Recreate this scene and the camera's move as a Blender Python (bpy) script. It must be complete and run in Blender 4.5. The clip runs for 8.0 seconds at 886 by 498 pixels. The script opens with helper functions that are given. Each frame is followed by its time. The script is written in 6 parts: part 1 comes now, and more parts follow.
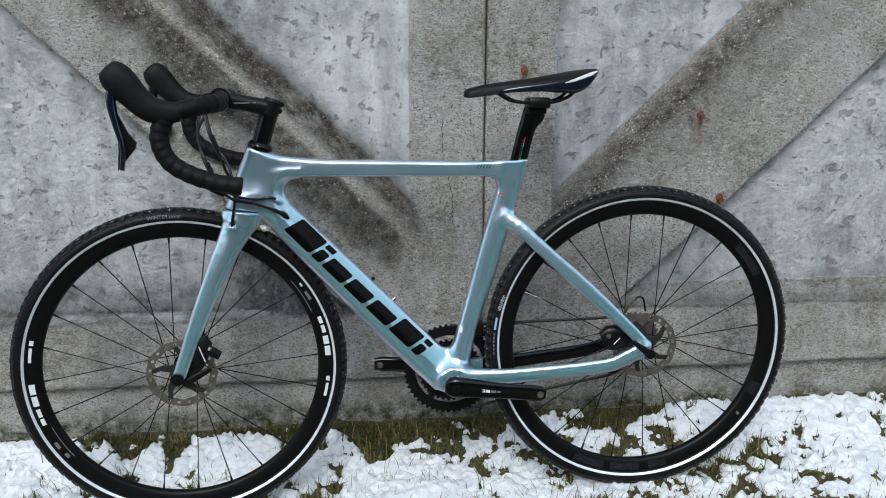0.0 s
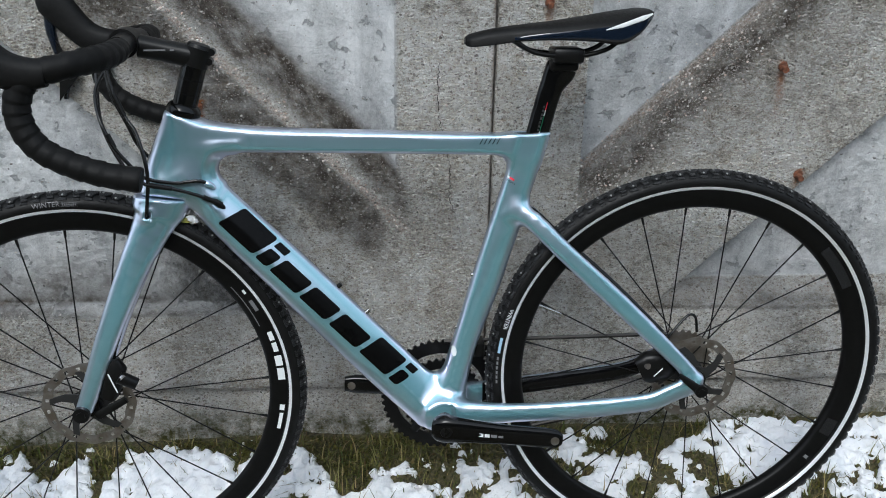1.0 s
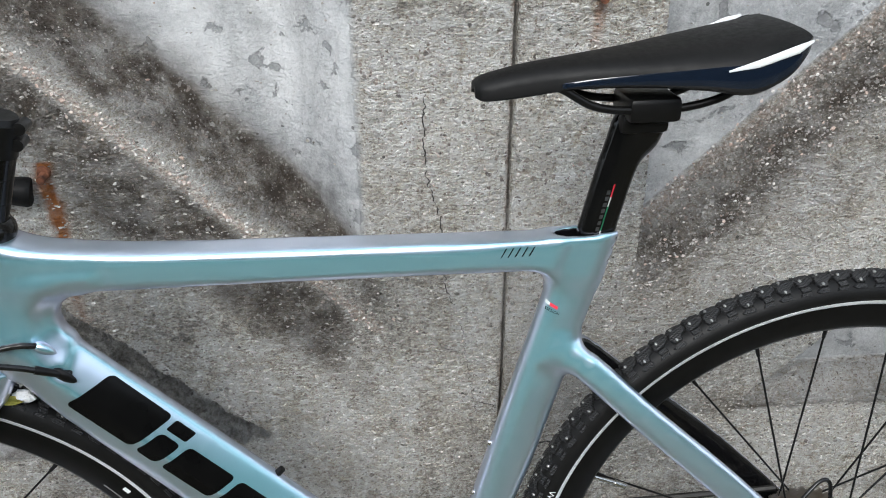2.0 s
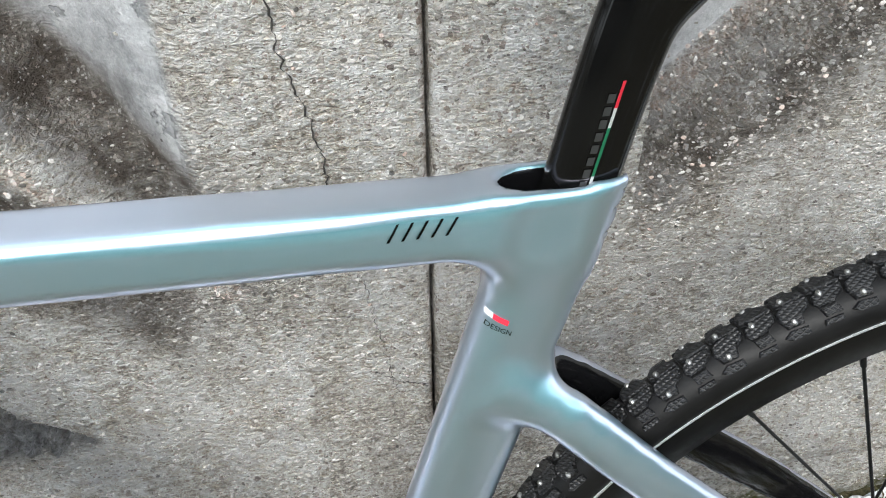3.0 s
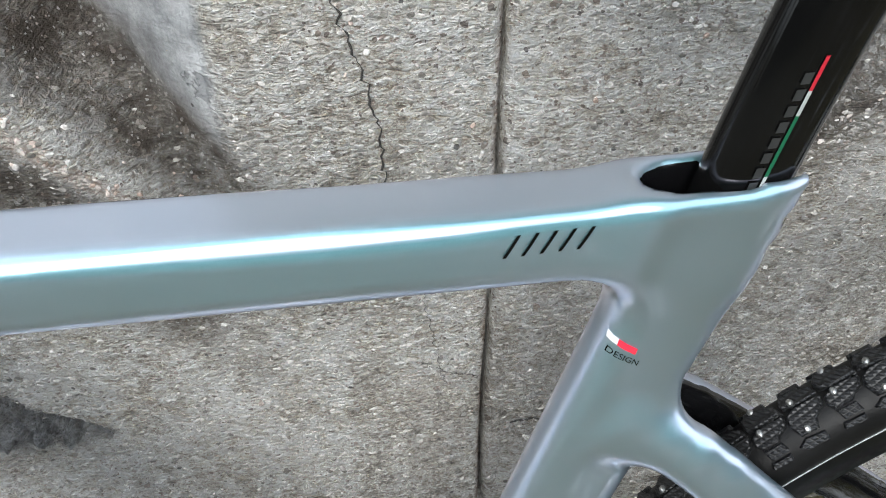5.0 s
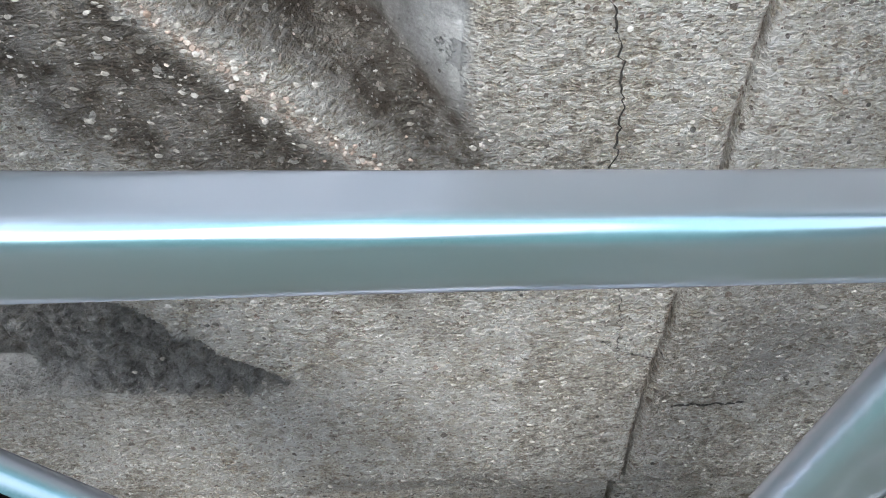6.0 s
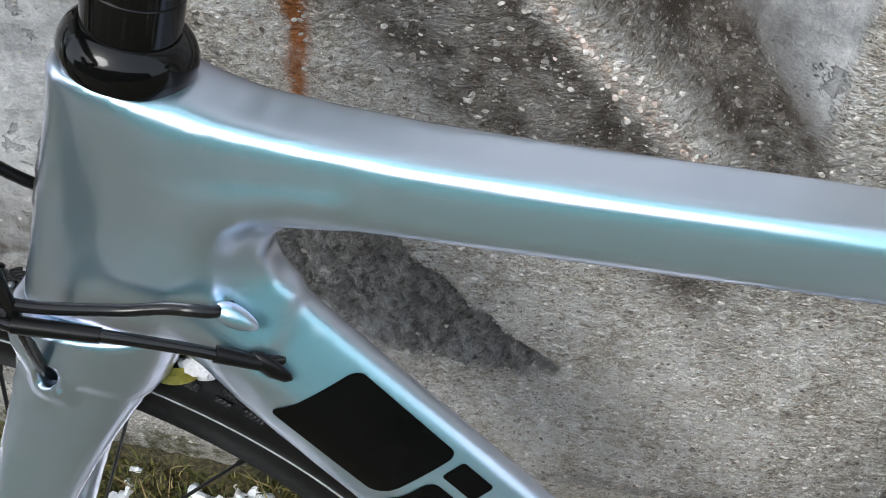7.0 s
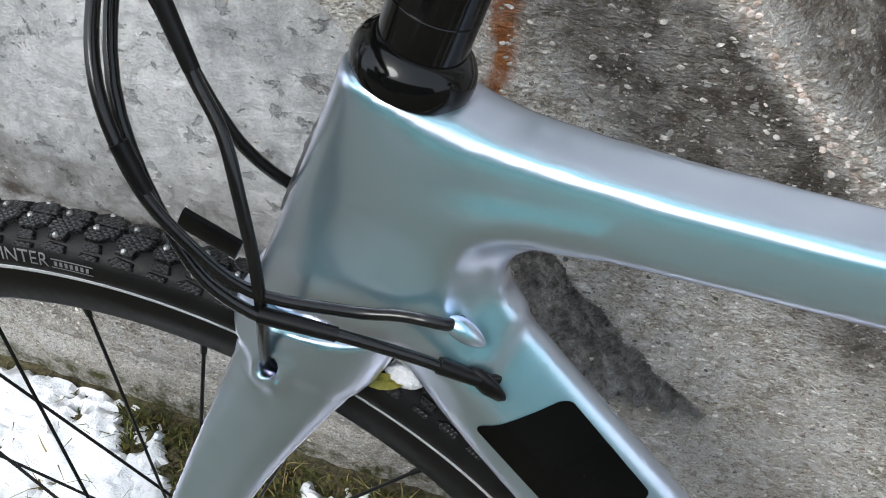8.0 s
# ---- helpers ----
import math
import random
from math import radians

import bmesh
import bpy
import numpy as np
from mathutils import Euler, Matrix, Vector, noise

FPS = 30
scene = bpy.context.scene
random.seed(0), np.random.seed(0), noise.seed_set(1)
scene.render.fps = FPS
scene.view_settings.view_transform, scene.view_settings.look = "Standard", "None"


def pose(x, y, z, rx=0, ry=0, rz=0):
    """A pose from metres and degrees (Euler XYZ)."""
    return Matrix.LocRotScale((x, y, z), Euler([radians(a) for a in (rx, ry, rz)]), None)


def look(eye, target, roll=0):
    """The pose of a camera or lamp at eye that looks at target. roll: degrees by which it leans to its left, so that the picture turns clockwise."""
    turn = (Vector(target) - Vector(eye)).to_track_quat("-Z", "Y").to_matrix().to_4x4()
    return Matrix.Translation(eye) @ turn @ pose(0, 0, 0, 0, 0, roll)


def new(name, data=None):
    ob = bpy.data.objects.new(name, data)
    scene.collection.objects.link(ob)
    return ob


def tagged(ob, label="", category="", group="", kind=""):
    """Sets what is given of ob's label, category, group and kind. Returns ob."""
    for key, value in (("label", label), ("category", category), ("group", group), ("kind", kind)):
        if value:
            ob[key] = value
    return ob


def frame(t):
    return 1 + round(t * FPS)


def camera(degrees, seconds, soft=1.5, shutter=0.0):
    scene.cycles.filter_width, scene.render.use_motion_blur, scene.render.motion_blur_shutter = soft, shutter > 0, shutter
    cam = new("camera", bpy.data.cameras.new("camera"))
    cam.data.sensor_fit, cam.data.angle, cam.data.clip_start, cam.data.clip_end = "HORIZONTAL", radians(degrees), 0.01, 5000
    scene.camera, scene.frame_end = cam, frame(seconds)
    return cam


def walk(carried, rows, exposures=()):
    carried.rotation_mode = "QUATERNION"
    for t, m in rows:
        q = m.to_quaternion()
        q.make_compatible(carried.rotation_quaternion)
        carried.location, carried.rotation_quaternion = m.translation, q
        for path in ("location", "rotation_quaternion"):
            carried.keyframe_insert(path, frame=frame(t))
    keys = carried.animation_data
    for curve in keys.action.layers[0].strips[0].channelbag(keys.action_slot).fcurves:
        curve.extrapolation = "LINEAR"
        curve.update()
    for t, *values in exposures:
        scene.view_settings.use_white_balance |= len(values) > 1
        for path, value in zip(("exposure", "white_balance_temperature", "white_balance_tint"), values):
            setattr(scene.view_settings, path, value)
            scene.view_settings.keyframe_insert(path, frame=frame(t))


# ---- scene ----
from mathutils.bvhtree import BVHTree

cam = camera(55.3, 8.0, soft=1.0)
METRES, EYE, TILT, LEAN, TURN = 1.9, 1.085, -17.4, 0.0, -4.83
ROWS = [
    (0.0, 0.0, 0.0, 0.0, -0.0, 0.0, 0.0),
    (0.5, 0.0142, 0.1208, 0.0357, 0.1, -1.3, -1.01),
    (1.0, 0.0228, 0.238, 0.0847, 1.31, -6.89, -1.27),
    (1.5, 0.0027, 0.3787, 0.1572, 0.9, -9.11, -0.84),
    (3.0, 0.0411, 0.7409, 0.1645, -3.29, -24.24, 1.58),
    (3.5, 0.0417, 0.7652, 0.1554, -3.15, -26.08, 1.33),
    (4.0, 0.0408, 0.7645, 0.1576, -3.0, -26.46, 1.18),
    (5.5, -0.0045, 0.7907, 0.1583, -2.02, -28.55, -0.09),
    (6.0, -0.0389, 0.7853, 0.1596, 2.16, -29.62, -1.49),
    (6.5, -0.0716, 0.7713, 0.1614, 9.69, -30.1, -2.82),
    (7.0, -0.0955, 0.7595, 0.1605, 16.05, -29.91, -4.34),
    (7.5, -0.1229, 0.7473, 0.1625, 21.62, -29.11, -6.24),
    (8.0, -0.1278, 0.7471, 0.1585, 23.98, -29.23, -7.12),
]
walk(cam, [(t, pose(0, 0, EYE, TILT, LEAN, TURN) @ pose(METRES * x, METRES * y, METRES * z, 90 + pitch, roll, yaw)) for t, x, y, z, yaw, pitch, roll in ROWS],
     [(0.0, 0.17, 5920, 5), (1.0, 0.25, 5950, 6), (1.5, 0.45, 6080, 8), (3.0, 1.08, 6270, 7), (5.5, 0.88, 6180, 7), (7.0, 0.74, 6180, 8), (8.0, 0.70, 6180, 8)])

# ---- light: an overcast winter day ----
world = bpy.data.worlds.new("overcast_sky")
scene.world = world
world.use_nodes = True
wn, wl = world.node_tree.nodes, world.node_tree.links
sky = wn.new("ShaderNodeTexSky")
sky.sky_type, sky.sun_disc = "NISHITA", False
sky.sun_elevation, sky.sun_rotation = radians(48), radians(200)
sky.air_density, sky.dust_density, sky.ozone_density = 1.0, 4.0, 1.0
soft_sky = wn.new("ShaderNodeHueSaturation")
soft_sky.inputs["Saturation"].default_value = 0.6
wl.new(sky.outputs["Color"], soft_sky.inputs["Color"])
cloud = wn.new("ShaderNodeMix")
cloud.data_type = "RGBA"
cloud.inputs[0].default_value = 0.5
cloud.inputs[7].default_value = (5.6, 6.1, 6.6, 1)
wl.new(soft_sky.outputs["Color"], cloud.inputs[6])
wl.new(cloud.outputs[2], wn["Background"].inputs["Color"])
wn["Background"].inputs["Strength"].default_value = 0.18
sun = new("sun", bpy.data.lights.new("sun", "SUN"))
sun.data.energy, sun.data.angle, sun.data.color = 1.3, radians(24), (1.0, 0.97, 0.93)
sun.matrix_world = look((-1.2, -3.0, 5.0), (0, 1.9, 0.3))


# ---- materials ----
def material(name, color, rough=0.5, metal=0.0, coat=0.0):
    m = bpy.data.materials.new(name)
    m.use_nodes = True
    b = m.node_tree.nodes["Principled BSDF"]
    b.inputs["Base Color"].default_value = (*color, 1)
    b.inputs["Roughness"].default_value = rough
    b.inputs["Metallic"].default_value = metal
    b.inputs["Coat Weight"].default_value = coat
    b.inputs["Coat Roughness"].default_value = 0.08
    return m


class Graph:
    """Short names for building a node tree."""

    def __init__(self, m):
        self.m, self.t = m, m.node_tree
        self.b = self.t.nodes["Principled BSDF"]
        self.co = self.t.nodes.new("ShaderNodeTexCoord").outputs["Object"]

    def link(self, a, b):
        self.t.links.new(a, b)

    def noise(self, scale, detail=4.0, rough=0.55, co=None, distort=0.0):
        n = self.t.nodes.new("ShaderNodeTexNoise")
        n.inputs["Scale"].default_value, n.inputs["Detail"].default_value = scale, detail
        n.inputs["Roughness"].default_value, n.inputs["Distortion"].default_value = rough, distort
        self.link(co or self.co, n.inputs["Vector"])
        return n.outputs["Fac"]

    def voronoi(self, scale, feature="F1", out="Distance", co=None):
        n = self.t.nodes.new("ShaderNodeTexVoronoi")
        n.feature = feature
        n.inputs["Scale"].default_value = scale
        self.link(co or self.co, n.inputs["Vector"])
        return n.outputs[out]

    def ramp(self, fac, stops):
        n = self.t.nodes.new("ShaderNodeValToRGB")
        e = n.color_ramp.elements
        while len(e) < len(stops):
            e.new(0.5)
        for k, (p, c) in zip(e, stops):
            k.position = p
            k.color = (*c, 1) if isinstance(c, tuple) else (c, c, c, 1)
        self.link(fac, n.inputs["Fac"])
        return n.outputs["Color"]

    def mix(self, fac, a, b, mode="MIX"):
        n = self.t.nodes.new("ShaderNodeMix")
        n.data_type, n.blend_type = "RGBA", mode
        for sock, v in ((n.inputs[0], fac), (n.inputs[6], a), (n.inputs[7], b)):
            if isinstance(v, (int, float)):
                sock.default_value = v
            elif isinstance(v, tuple):
                sock.default_value = (*v, 1)
            else:
                self.link(v, sock)
        return n.outputs[2]

    def math(self, op, a, b=0.0, c=0.0):
        n = self.t.nodes.new("ShaderNodeMath")
        n.operation = op
        for sock, v in zip(n.inputs, (a, b, c)):
            if isinstance(v, (int, float)):
                sock.default_value = v
            else:
                self.link(v, sock)
        return n.outputs[0]

    def attr(self, name):
        n = self.t.nodes.new("ShaderNodeAttribute")
        n.attribute_name = name
        return n.outputs["Fac"]

    def bump(self, height, strength, distance):
        n = self.t.nodes.new("ShaderNodeBump")
        n.inputs["Strength"].default_value, n.inputs["Distance"].default_value = strength, distance
        self.link(height, n.inputs["Height"])
        self.link(n.outputs["Normal"], self.b.inputs["Normal"])
        return n

    def set(self, name, v):
        self.link(v, self.b.inputs[name])


MAT = {}


def pearl_paint():
    """Metallic celeste with a lilac flop under a sharp clear coat."""
    m = material("pearl_celeste_paint", (0.30, 0.47, 0.51), 0.27, 0.58, 0.0)
    g = Graph(m)
    flake = g.noise(2600.0, 1.0)
    g.set("Base Color", g.mix(0.35, g.ramp(flake, [(0.3, (0.15, 0.41, 0.465)), (0.7, (0.28, 0.55, 0.615))]), (0.20, 0.47, 0.535)))
    g.bump(g.noise(900.0, 2.0), 0.04, 0.0003)
    lilac = g.t.nodes.new("ShaderNodeBsdfAnisotropic")
    lilac.inputs["Color"].default_value = (0.88, 0.82, 1.0, 1)
    lilac.inputs["Roughness"].default_value = 0.30
    lw = g.t.nodes.new("ShaderNodeLayerWeight")
    lw.inputs["Blend"].default_value = 0.5
    fac = g.ramp(lw.outputs["Facing"], [(0.0, 0.60), (0.03, 0.42), (0.065, 0.11), (0.12, 0.25), (0.18, 0.52), (0.30, 0.70), (1.0, 0.71)])
    mixs = g.t.nodes.new("ShaderNodeMixShader")
    g.link(fac, mixs.inputs[0])
    g.link(g.b.outputs[0], mixs.inputs[1])
    g.link(lilac.outputs[0], mixs.inputs[2])
    clear = g.t.nodes.new("ShaderNodeBsdfAnisotropic")
    clear.inputs["Color"].default_value = (1, 1, 1, 1)
    clear.inputs["Roughness"].default_value = 0.05
    rim = g.t.nodes.new("ShaderNodeFresnel")
    rim.inputs["IOR"].default_value = 1.5
    coated = g.t.nodes.new("ShaderNodeMixShader")
    g.link(rim.outputs[0], coated.inputs[0])
    g.link(mixs.outputs[0], coated.inputs[1])
    g.link(clear.outputs[0], coated.inputs[2])
    # bare gloss black between the stays
    bare = g.t.nodes.new("ShaderNodeBsdfPrincipled")
    bare.inputs["Base Color"].default_value = (0.004, 0.004, 0.0045, 1)
    bare.inputs["Roughness"].default_value = 0.12
    bare.inputs["Specular IOR Level"].default_value = 0.35
    masked = g.t.nodes.new("ShaderNodeMixShader")
    g.link(g.math("GREATER_THAN", g.attr("bare"), 0.0), masked.inputs[0])
    g.link(coated.outputs[0], masked.inputs[1])
    g.link(bare.outputs[0], masked.inputs[2])
    g.link(masked.outputs[0], g.t.nodes["Material Output"].inputs["Surface"])
    return m


def black(name, base, rough, spec, grain=0.0, scale=300.0, coat=0.0):
    m = material(name, (base, base, base * 1.08), rough, 0.0, coat)
    g = Graph(m)
    g.b.inputs["Specular IOR Level"].default_value = spec
    n = g.noise(scale * 0.1, 3.0)
    g.set("Base Color", g.ramp(n, [(0.25, base * 0.7), (0.8, (base * 1.5, base * 1.48, base * 1.45))]))
    g.set("Roughness", g.ramp(g.noise(scale * 0.23, 3.0), [(0.2, rough * 0.8), (0.8, min(1.0, rough * 1.25))]))
    if grain:
        g.bump(g.noise(scale, 3.0), grain, 0.0006)
    return m


MAT["paint"] = pearl_paint()
MAT["carbon"] = black("gloss_black", 0.0035, 0.10, 0.30)
MAT["matte"] = black("satin_black", 0.005, 0.33, 0.22, 0.1, 900.0)
MAT["rubber"] = black("tyre_rubber", 0.0055, 0.46, 0.20, 0.2, 700.0)
MAT["tread"] = black("tread_rubber", 0.014, 0.45, 0.4, 0.3, 900.0)
g = Graph(MAT["tread"])
wave = g.t.nodes.new("ShaderNodeTexWave")
wave.inputs["Scale"].default_value, wave.inputs["Distortion"].default_value = 160.0, 0.6
wave.bands_direction = "DIAGONAL"
g.link(g.co, wave.inputs["Vector"])
flip = g.t.nodes.new("ShaderNodeMapping")
flip.inputs["Scale"].default_value = (-1.0, 1.0, 1.0)
g.link(g.co, flip.inputs["Vector"])
cross = g.t.nodes.new("ShaderNodeTexWave")
cross.inputs["Scale"].default_value, cross.inputs["Distortion"].default_value = 160.0, 0.6
cross.bands_direction = "DIAGONAL"
g.link(flip.outputs[0], cross.inputs["Vector"])
hatch = g.math("MINIMUM", wave.outputs["Fac"], cross.outputs["Fac"])
# groove shade of the hatch is put into the rubber's colour
g.set("Base Color", g.ramp(hatch, [(0.06, 0.007), (0.30, (0.019, 0.0195, 0.021))]))
g.bump(hatch, 0.7, 0.0010)
MAT["hood"] = black("hood_rubber", 0.006, 0.55, 0.16, 0.2, 1500.0)
MAT["tape"] = black("bar_tape", 0.006, 0.55, 0.14, 0.4, 500.0)
MAT["cable"] = black("cable_housing", 0.007, 0.22, 0.4)
MAT["rim"] = black("rim_black", 0.004, 0.36, 0.16, 0.05, 900.0)
MAT["steel"] = material("bright_steel", (0.60, 0.59, 0.57), 0.25, 1.0)
MAT["stud"] = material("stud_steel", (0.36, 0.36, 0.35), 0.42, 0.9)
MAT["carrier"] = material("carrier_grey", (0.045, 0.045, 0.045), 0.42, 0.6)
MAT["oily"] = material("oily_steel", (0.055, 0.052, 0.048), 0.38, 0.8)
MAT["dull_steel"] = material("disc_steel", (0.34, 0.31, 0.27), 0.42, 0.9)
g = Graph(MAT["dull_steel"])
g.set("Base Color", g.ramp(g.noise(60.0, 4.0), [(0.3, (0.20, 0.165, 0.13)), (0.7, (0.33, 0.31, 0.29))]))
MAT["white"] = material("white_print", (0.72, 0.74, 0.74), 0.4)
MAT["grey_print"] = material("grey_print", (0.16, 0.16, 0.165), 0.4)
MAT["dark_print"] = material("dark_print", (0.012, 0.0125, 0.014), 0.18)
MAT["reflex"] = material("reflex_stripe", (0.90, 0.92, 0.94), 0.30, 0.45)
MAT["black_print"] = black("black_print", 0.003, 0.18, 0.10)
MAT["red"] = material("red_print", (0.80, 0.03, 0.06), 0.35)
MAT["post_grey"] = material("dim_grey_print", (0.028, 0.029, 0.029), 0.3)
MAT["post_red"] = material("dull_red_print", (0.42, 0.02, 0.035), 0.25)
MAT["post_green"] = material("dull_green_print", (0.012, 0.10, 0.05), 0.25)
MAT["post_white"] = material("dull_white_print", (0.34, 0.36, 0.35), 0.25)
MAT["blue"] = material("pale_blue_print", (0.33, 0.50, 0.66), 0.45)
MAT["saddle"] = black("saddle_cover", 0.005, 0.5, 0.18, 0.25, 900.0)
MAT["gloss_blue"] = material("blue_black_gloss", (0.005, 0.009, 0.018), 0.12, 0.0, 0.6)


def concrete_material():
    m = material("weathered_concrete", (0.33, 0.32, 0.31), 0.88)
    g = Graph(m)
    g.b.inputs["Specular IOR Level"].default_value = 0.25
    rough, dirt_dark, dark = (g.attr(k) for k in ("rough", "dirt_dark", "dark"))
    broad = g.noise(3.2, 5.0, 0.6)
    blot = g.noise(14.0, 6.0, 0.65, distort=0.6)
    fine = g.noise(330.0, 5.0, 0.75)
    speck = g.noise(75.0, 5.0, 0.72)
    micro = g.noise(1050.0, 3.0, 0.7)
    flat = g.t.nodes.new("ShaderNodeMapping")
    flat.inputs["Scale"].default_value = (1.0, 1.0, 0.16)
    g.link(g.co, flat.inputs["Vector"])
    streak = g.noise(26.0, 5.0, 0.6, co=flat.outputs[0])
    smooth_c = g.mix(g.ramp(broad, [(0.38, 0.0), (0.62, 1.0)]), (0.39, 0.405, 0.42), (0.61, 0.62, 0.625))
    rough_c = g.mix(g.ramp(broad, [(0.38, 0.0), (0.62, 1.0)]), (0.53, 0.505, 0.465), (0.76, 0.73, 0.685))
    c = g.mix(rough, smooth_c, rough_c)
    c = g.mix(0.55, c, g.ramp(blot, [(0.30, 0.17), (0.50, 0.50), (0.72, 0.78)]), "OVERLAY")
    c = g.mix(g.mix(rough, (0.16, 0.16, 0.16), (0.65, 0.65, 0.65)), c, g.ramp(speck, [(0.28, 0.10), (0.5, 0.5), (0.74, 0.90)]), "OVERLAY")
    c = g.mix(g.math("ADD", 0.20, g.math("MULTIPLY", rough, 0.35)), c, g.ramp(fine, [(0.32, 0.10), (0.5, 0.5), (0.68, 0.92)]), "OVERLAY")
    c = g.mix(g.math("ADD", 0.08, g.math("MULTIPLY", rough, 0.16)), c, g.ramp(micro, [(0.34, 0.14), (0.5, 0.5), (0.66, 0.88)]), "OVERLAY")
    c = g.mix(0.5, c, g.ramp(streak, [(0.28, 0.25), (0.5, 0.5), (0.72, 0.72)]), "OVERLAY")
    # flaky scaled skin: raised light flakes, cavity shade painted into the hollows' colour
    wide = g.t.nodes.new("ShaderNodeMapping")
    wide.inputs["Scale"].default_value = (1.0, 1.0, 2.3)
    g.link(g.co, wide.inputs["Vector"])
    scale_n = g.noise(76.0, 4.0, 0.62, co=wide.outputs[0], distort=0.9)
    scale_f = g.noise(170.0, 3.0, 0.6, co=wide.outputs[0], distort=1.1)
    flaky = g.math("MULTIPLY", rough, g.ramp(g.noise(9.0, 4.0), [(0.25, 0.55), (0.6, 1.0)]))
    chips = g.ramp(scale_n, [(0.36, 0.0), (0.46, 0.42), (0.53, 0.56), (0.60, 1.0)])
    chips_f = g.ramp(scale_f, [(0.38, 0.0), (0.50, 0.5), (0.58, 1.0)])
    c = g.mix(g.math("MULTIPLY", flaky, 0.62), c, g.ramp(chips, [(0.0, (0.17, 0.16, 0.15)), (0.5, (0.50, 0.50, 0.49)), (1.0, (0.80, 0.78, 0.74))]), "OVERLAY")
    c = g.mix(g.math("MULTIPLY", flaky, 0.60), c, g.ramp(chips_f, [(0.0, 0.20), (0.5, 0.5), (1.0, 0.82)]), "OVERLAY")
    # small aggregate grains, denser where the skin has weathered off
    grit = g.attr("grit")
    grain = None
    for sc, lim in ((130.0, 0.84), (230.0, 0.80), (420.0, 0.74)):
        warp = g.t.nodes.new("ShaderNodeVectorMath")
        warp.operation = "ADD"
        nz = g.t.nodes.new("ShaderNodeTexNoise")
        nz.inputs["Scale"].default_value = sc * 1.3
        g.link(g.co, nz.inputs["Vector"])
        half = g.t.nodes.new("ShaderNodeVectorMath")
        half.operation = "SCALE"
        half.inputs["Scale"].default_value = 0.9 / sc
        g.link(nz.outputs["Color"], half.inputs[0])
        g.link(g.co, warp.inputs[0])
        g.link(half.outputs[0], warp.inputs[1])
        cell, dist = g.voronoi(sc, out="Color", co=warp.outputs[0]), g.voronoi(sc, co=warp.outputs[0])
        pick = g.t.nodes.new("ShaderNodeSeparateColor")
        g.link(cell, pick.inputs[0])
        here = g.math("GREATER_THAN", pick.outputs[0], g.math("SUBTRACT", lim, g.math("MULTIPLY", grit, 0.55)))
        here = g.math("MULTIPLY", here, g.math("LESS_THAN", dist, g.math("ADD", 0.22, g.math("MULTIPLY", pick.outputs[2], 0.22))))
        here = g.math("MULTIPLY", here, rough)
        tone = g.ramp(pick.outputs[1], [(0.0, (0.12, 0.10, 0.09)), (0.2, (0.34, 0.27, 0.22)), (0.45, (0.50, 0.48, 0.45)), (0.75, (0.66, 0.65, 0.62)), (1.0, (0.48, 0.38, 0.32))])
        c = g.mix(g.math("MULTIPLY", here, 0.85), c, tone)
        grain = here if grain is None else g.math("MAXIMUM", grain, here)
    # warm aggregate along the crests of the ribs
    c = g.mix(g.math("MULTIPLY", g.ramp(grit, [(0.62, 0.0), (0.95, 1.0)]), g.ramp(g.noise(160.0, 3.0), [(0.3, 0.2), (0.6, 0.75)])), c, g.ramp(g.noise(230.0, 3.0), [(0.35, (0.36, 0.26, 0.20)), (0.5, (0.62, 0.52, 0.45)), (0.62, (0.80, 0.76, 0.71))]))
    # dark pores
    pcell = g.voronoi(95.0, out="Color")
    pd = g.voronoi(95.0)
    pp = g.t.nodes.new("ShaderNodeSeparateColor")
    g.link(pcell, pp.inputs[0])
    pore = g.math("MULTIPLY", g.math("GREATER_THAN", pp.outputs[0], 0.93), g.math("LESS_THAN", pd, g.math("MULTIPLY", pp.outputs[1], 0.24)))
    c = g.mix(g.math("MULTIPLY", pore, 0.75), c, (0.05, 0.048, 0.045))
    spot = g.t.nodes.new("ShaderNodeMapping")
    spot.inputs["Scale"].default_value = (1.0, 1.0, 1.25)
    g.link(g.co, spot.inputs["Vector"])
    flake = g.math("MULTIPLY", g.ramp(g.noise(30.0, 6.0, 0.62, co=spot.outputs[0], distort=0.3), [(0.605, 0.0), (0.625, 1.0)]), g.math("SUBTRACT", 1.0, rough))
    c = g.mix(g.math("MULTIPLY", flake, 0.6), c, (0.17, 0.175, 0.18))
    pore = g.math("MAXIMUM", pore, g.math("MULTIPLY", flake, 0.8))
    # dirt and algae films
    film = g.math("MULTIPLY", g.math("MULTIPLY", dirt_dark, g.math("SUBTRACT", 1.0, g.math("MULTIPLY", grain, 0.6))), g.ramp(g.noise(26.0, 6.0, 0.7), [(0.22, 0.35), (0.6, 1.0)]))
    c = g.mix(film, c, g.mix(g.noise(45.0, 4.0), (0.028, 0.023, 0.018), (0.11, 0.088, 0.069)))
    # darker mottled grey where the dark mask is set
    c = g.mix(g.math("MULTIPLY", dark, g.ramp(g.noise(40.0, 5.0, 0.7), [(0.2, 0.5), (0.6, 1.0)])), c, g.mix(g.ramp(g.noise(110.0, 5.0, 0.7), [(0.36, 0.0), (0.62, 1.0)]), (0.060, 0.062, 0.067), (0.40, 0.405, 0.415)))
    # rust that ran down from the bolts
    rust = g.attr("rust")
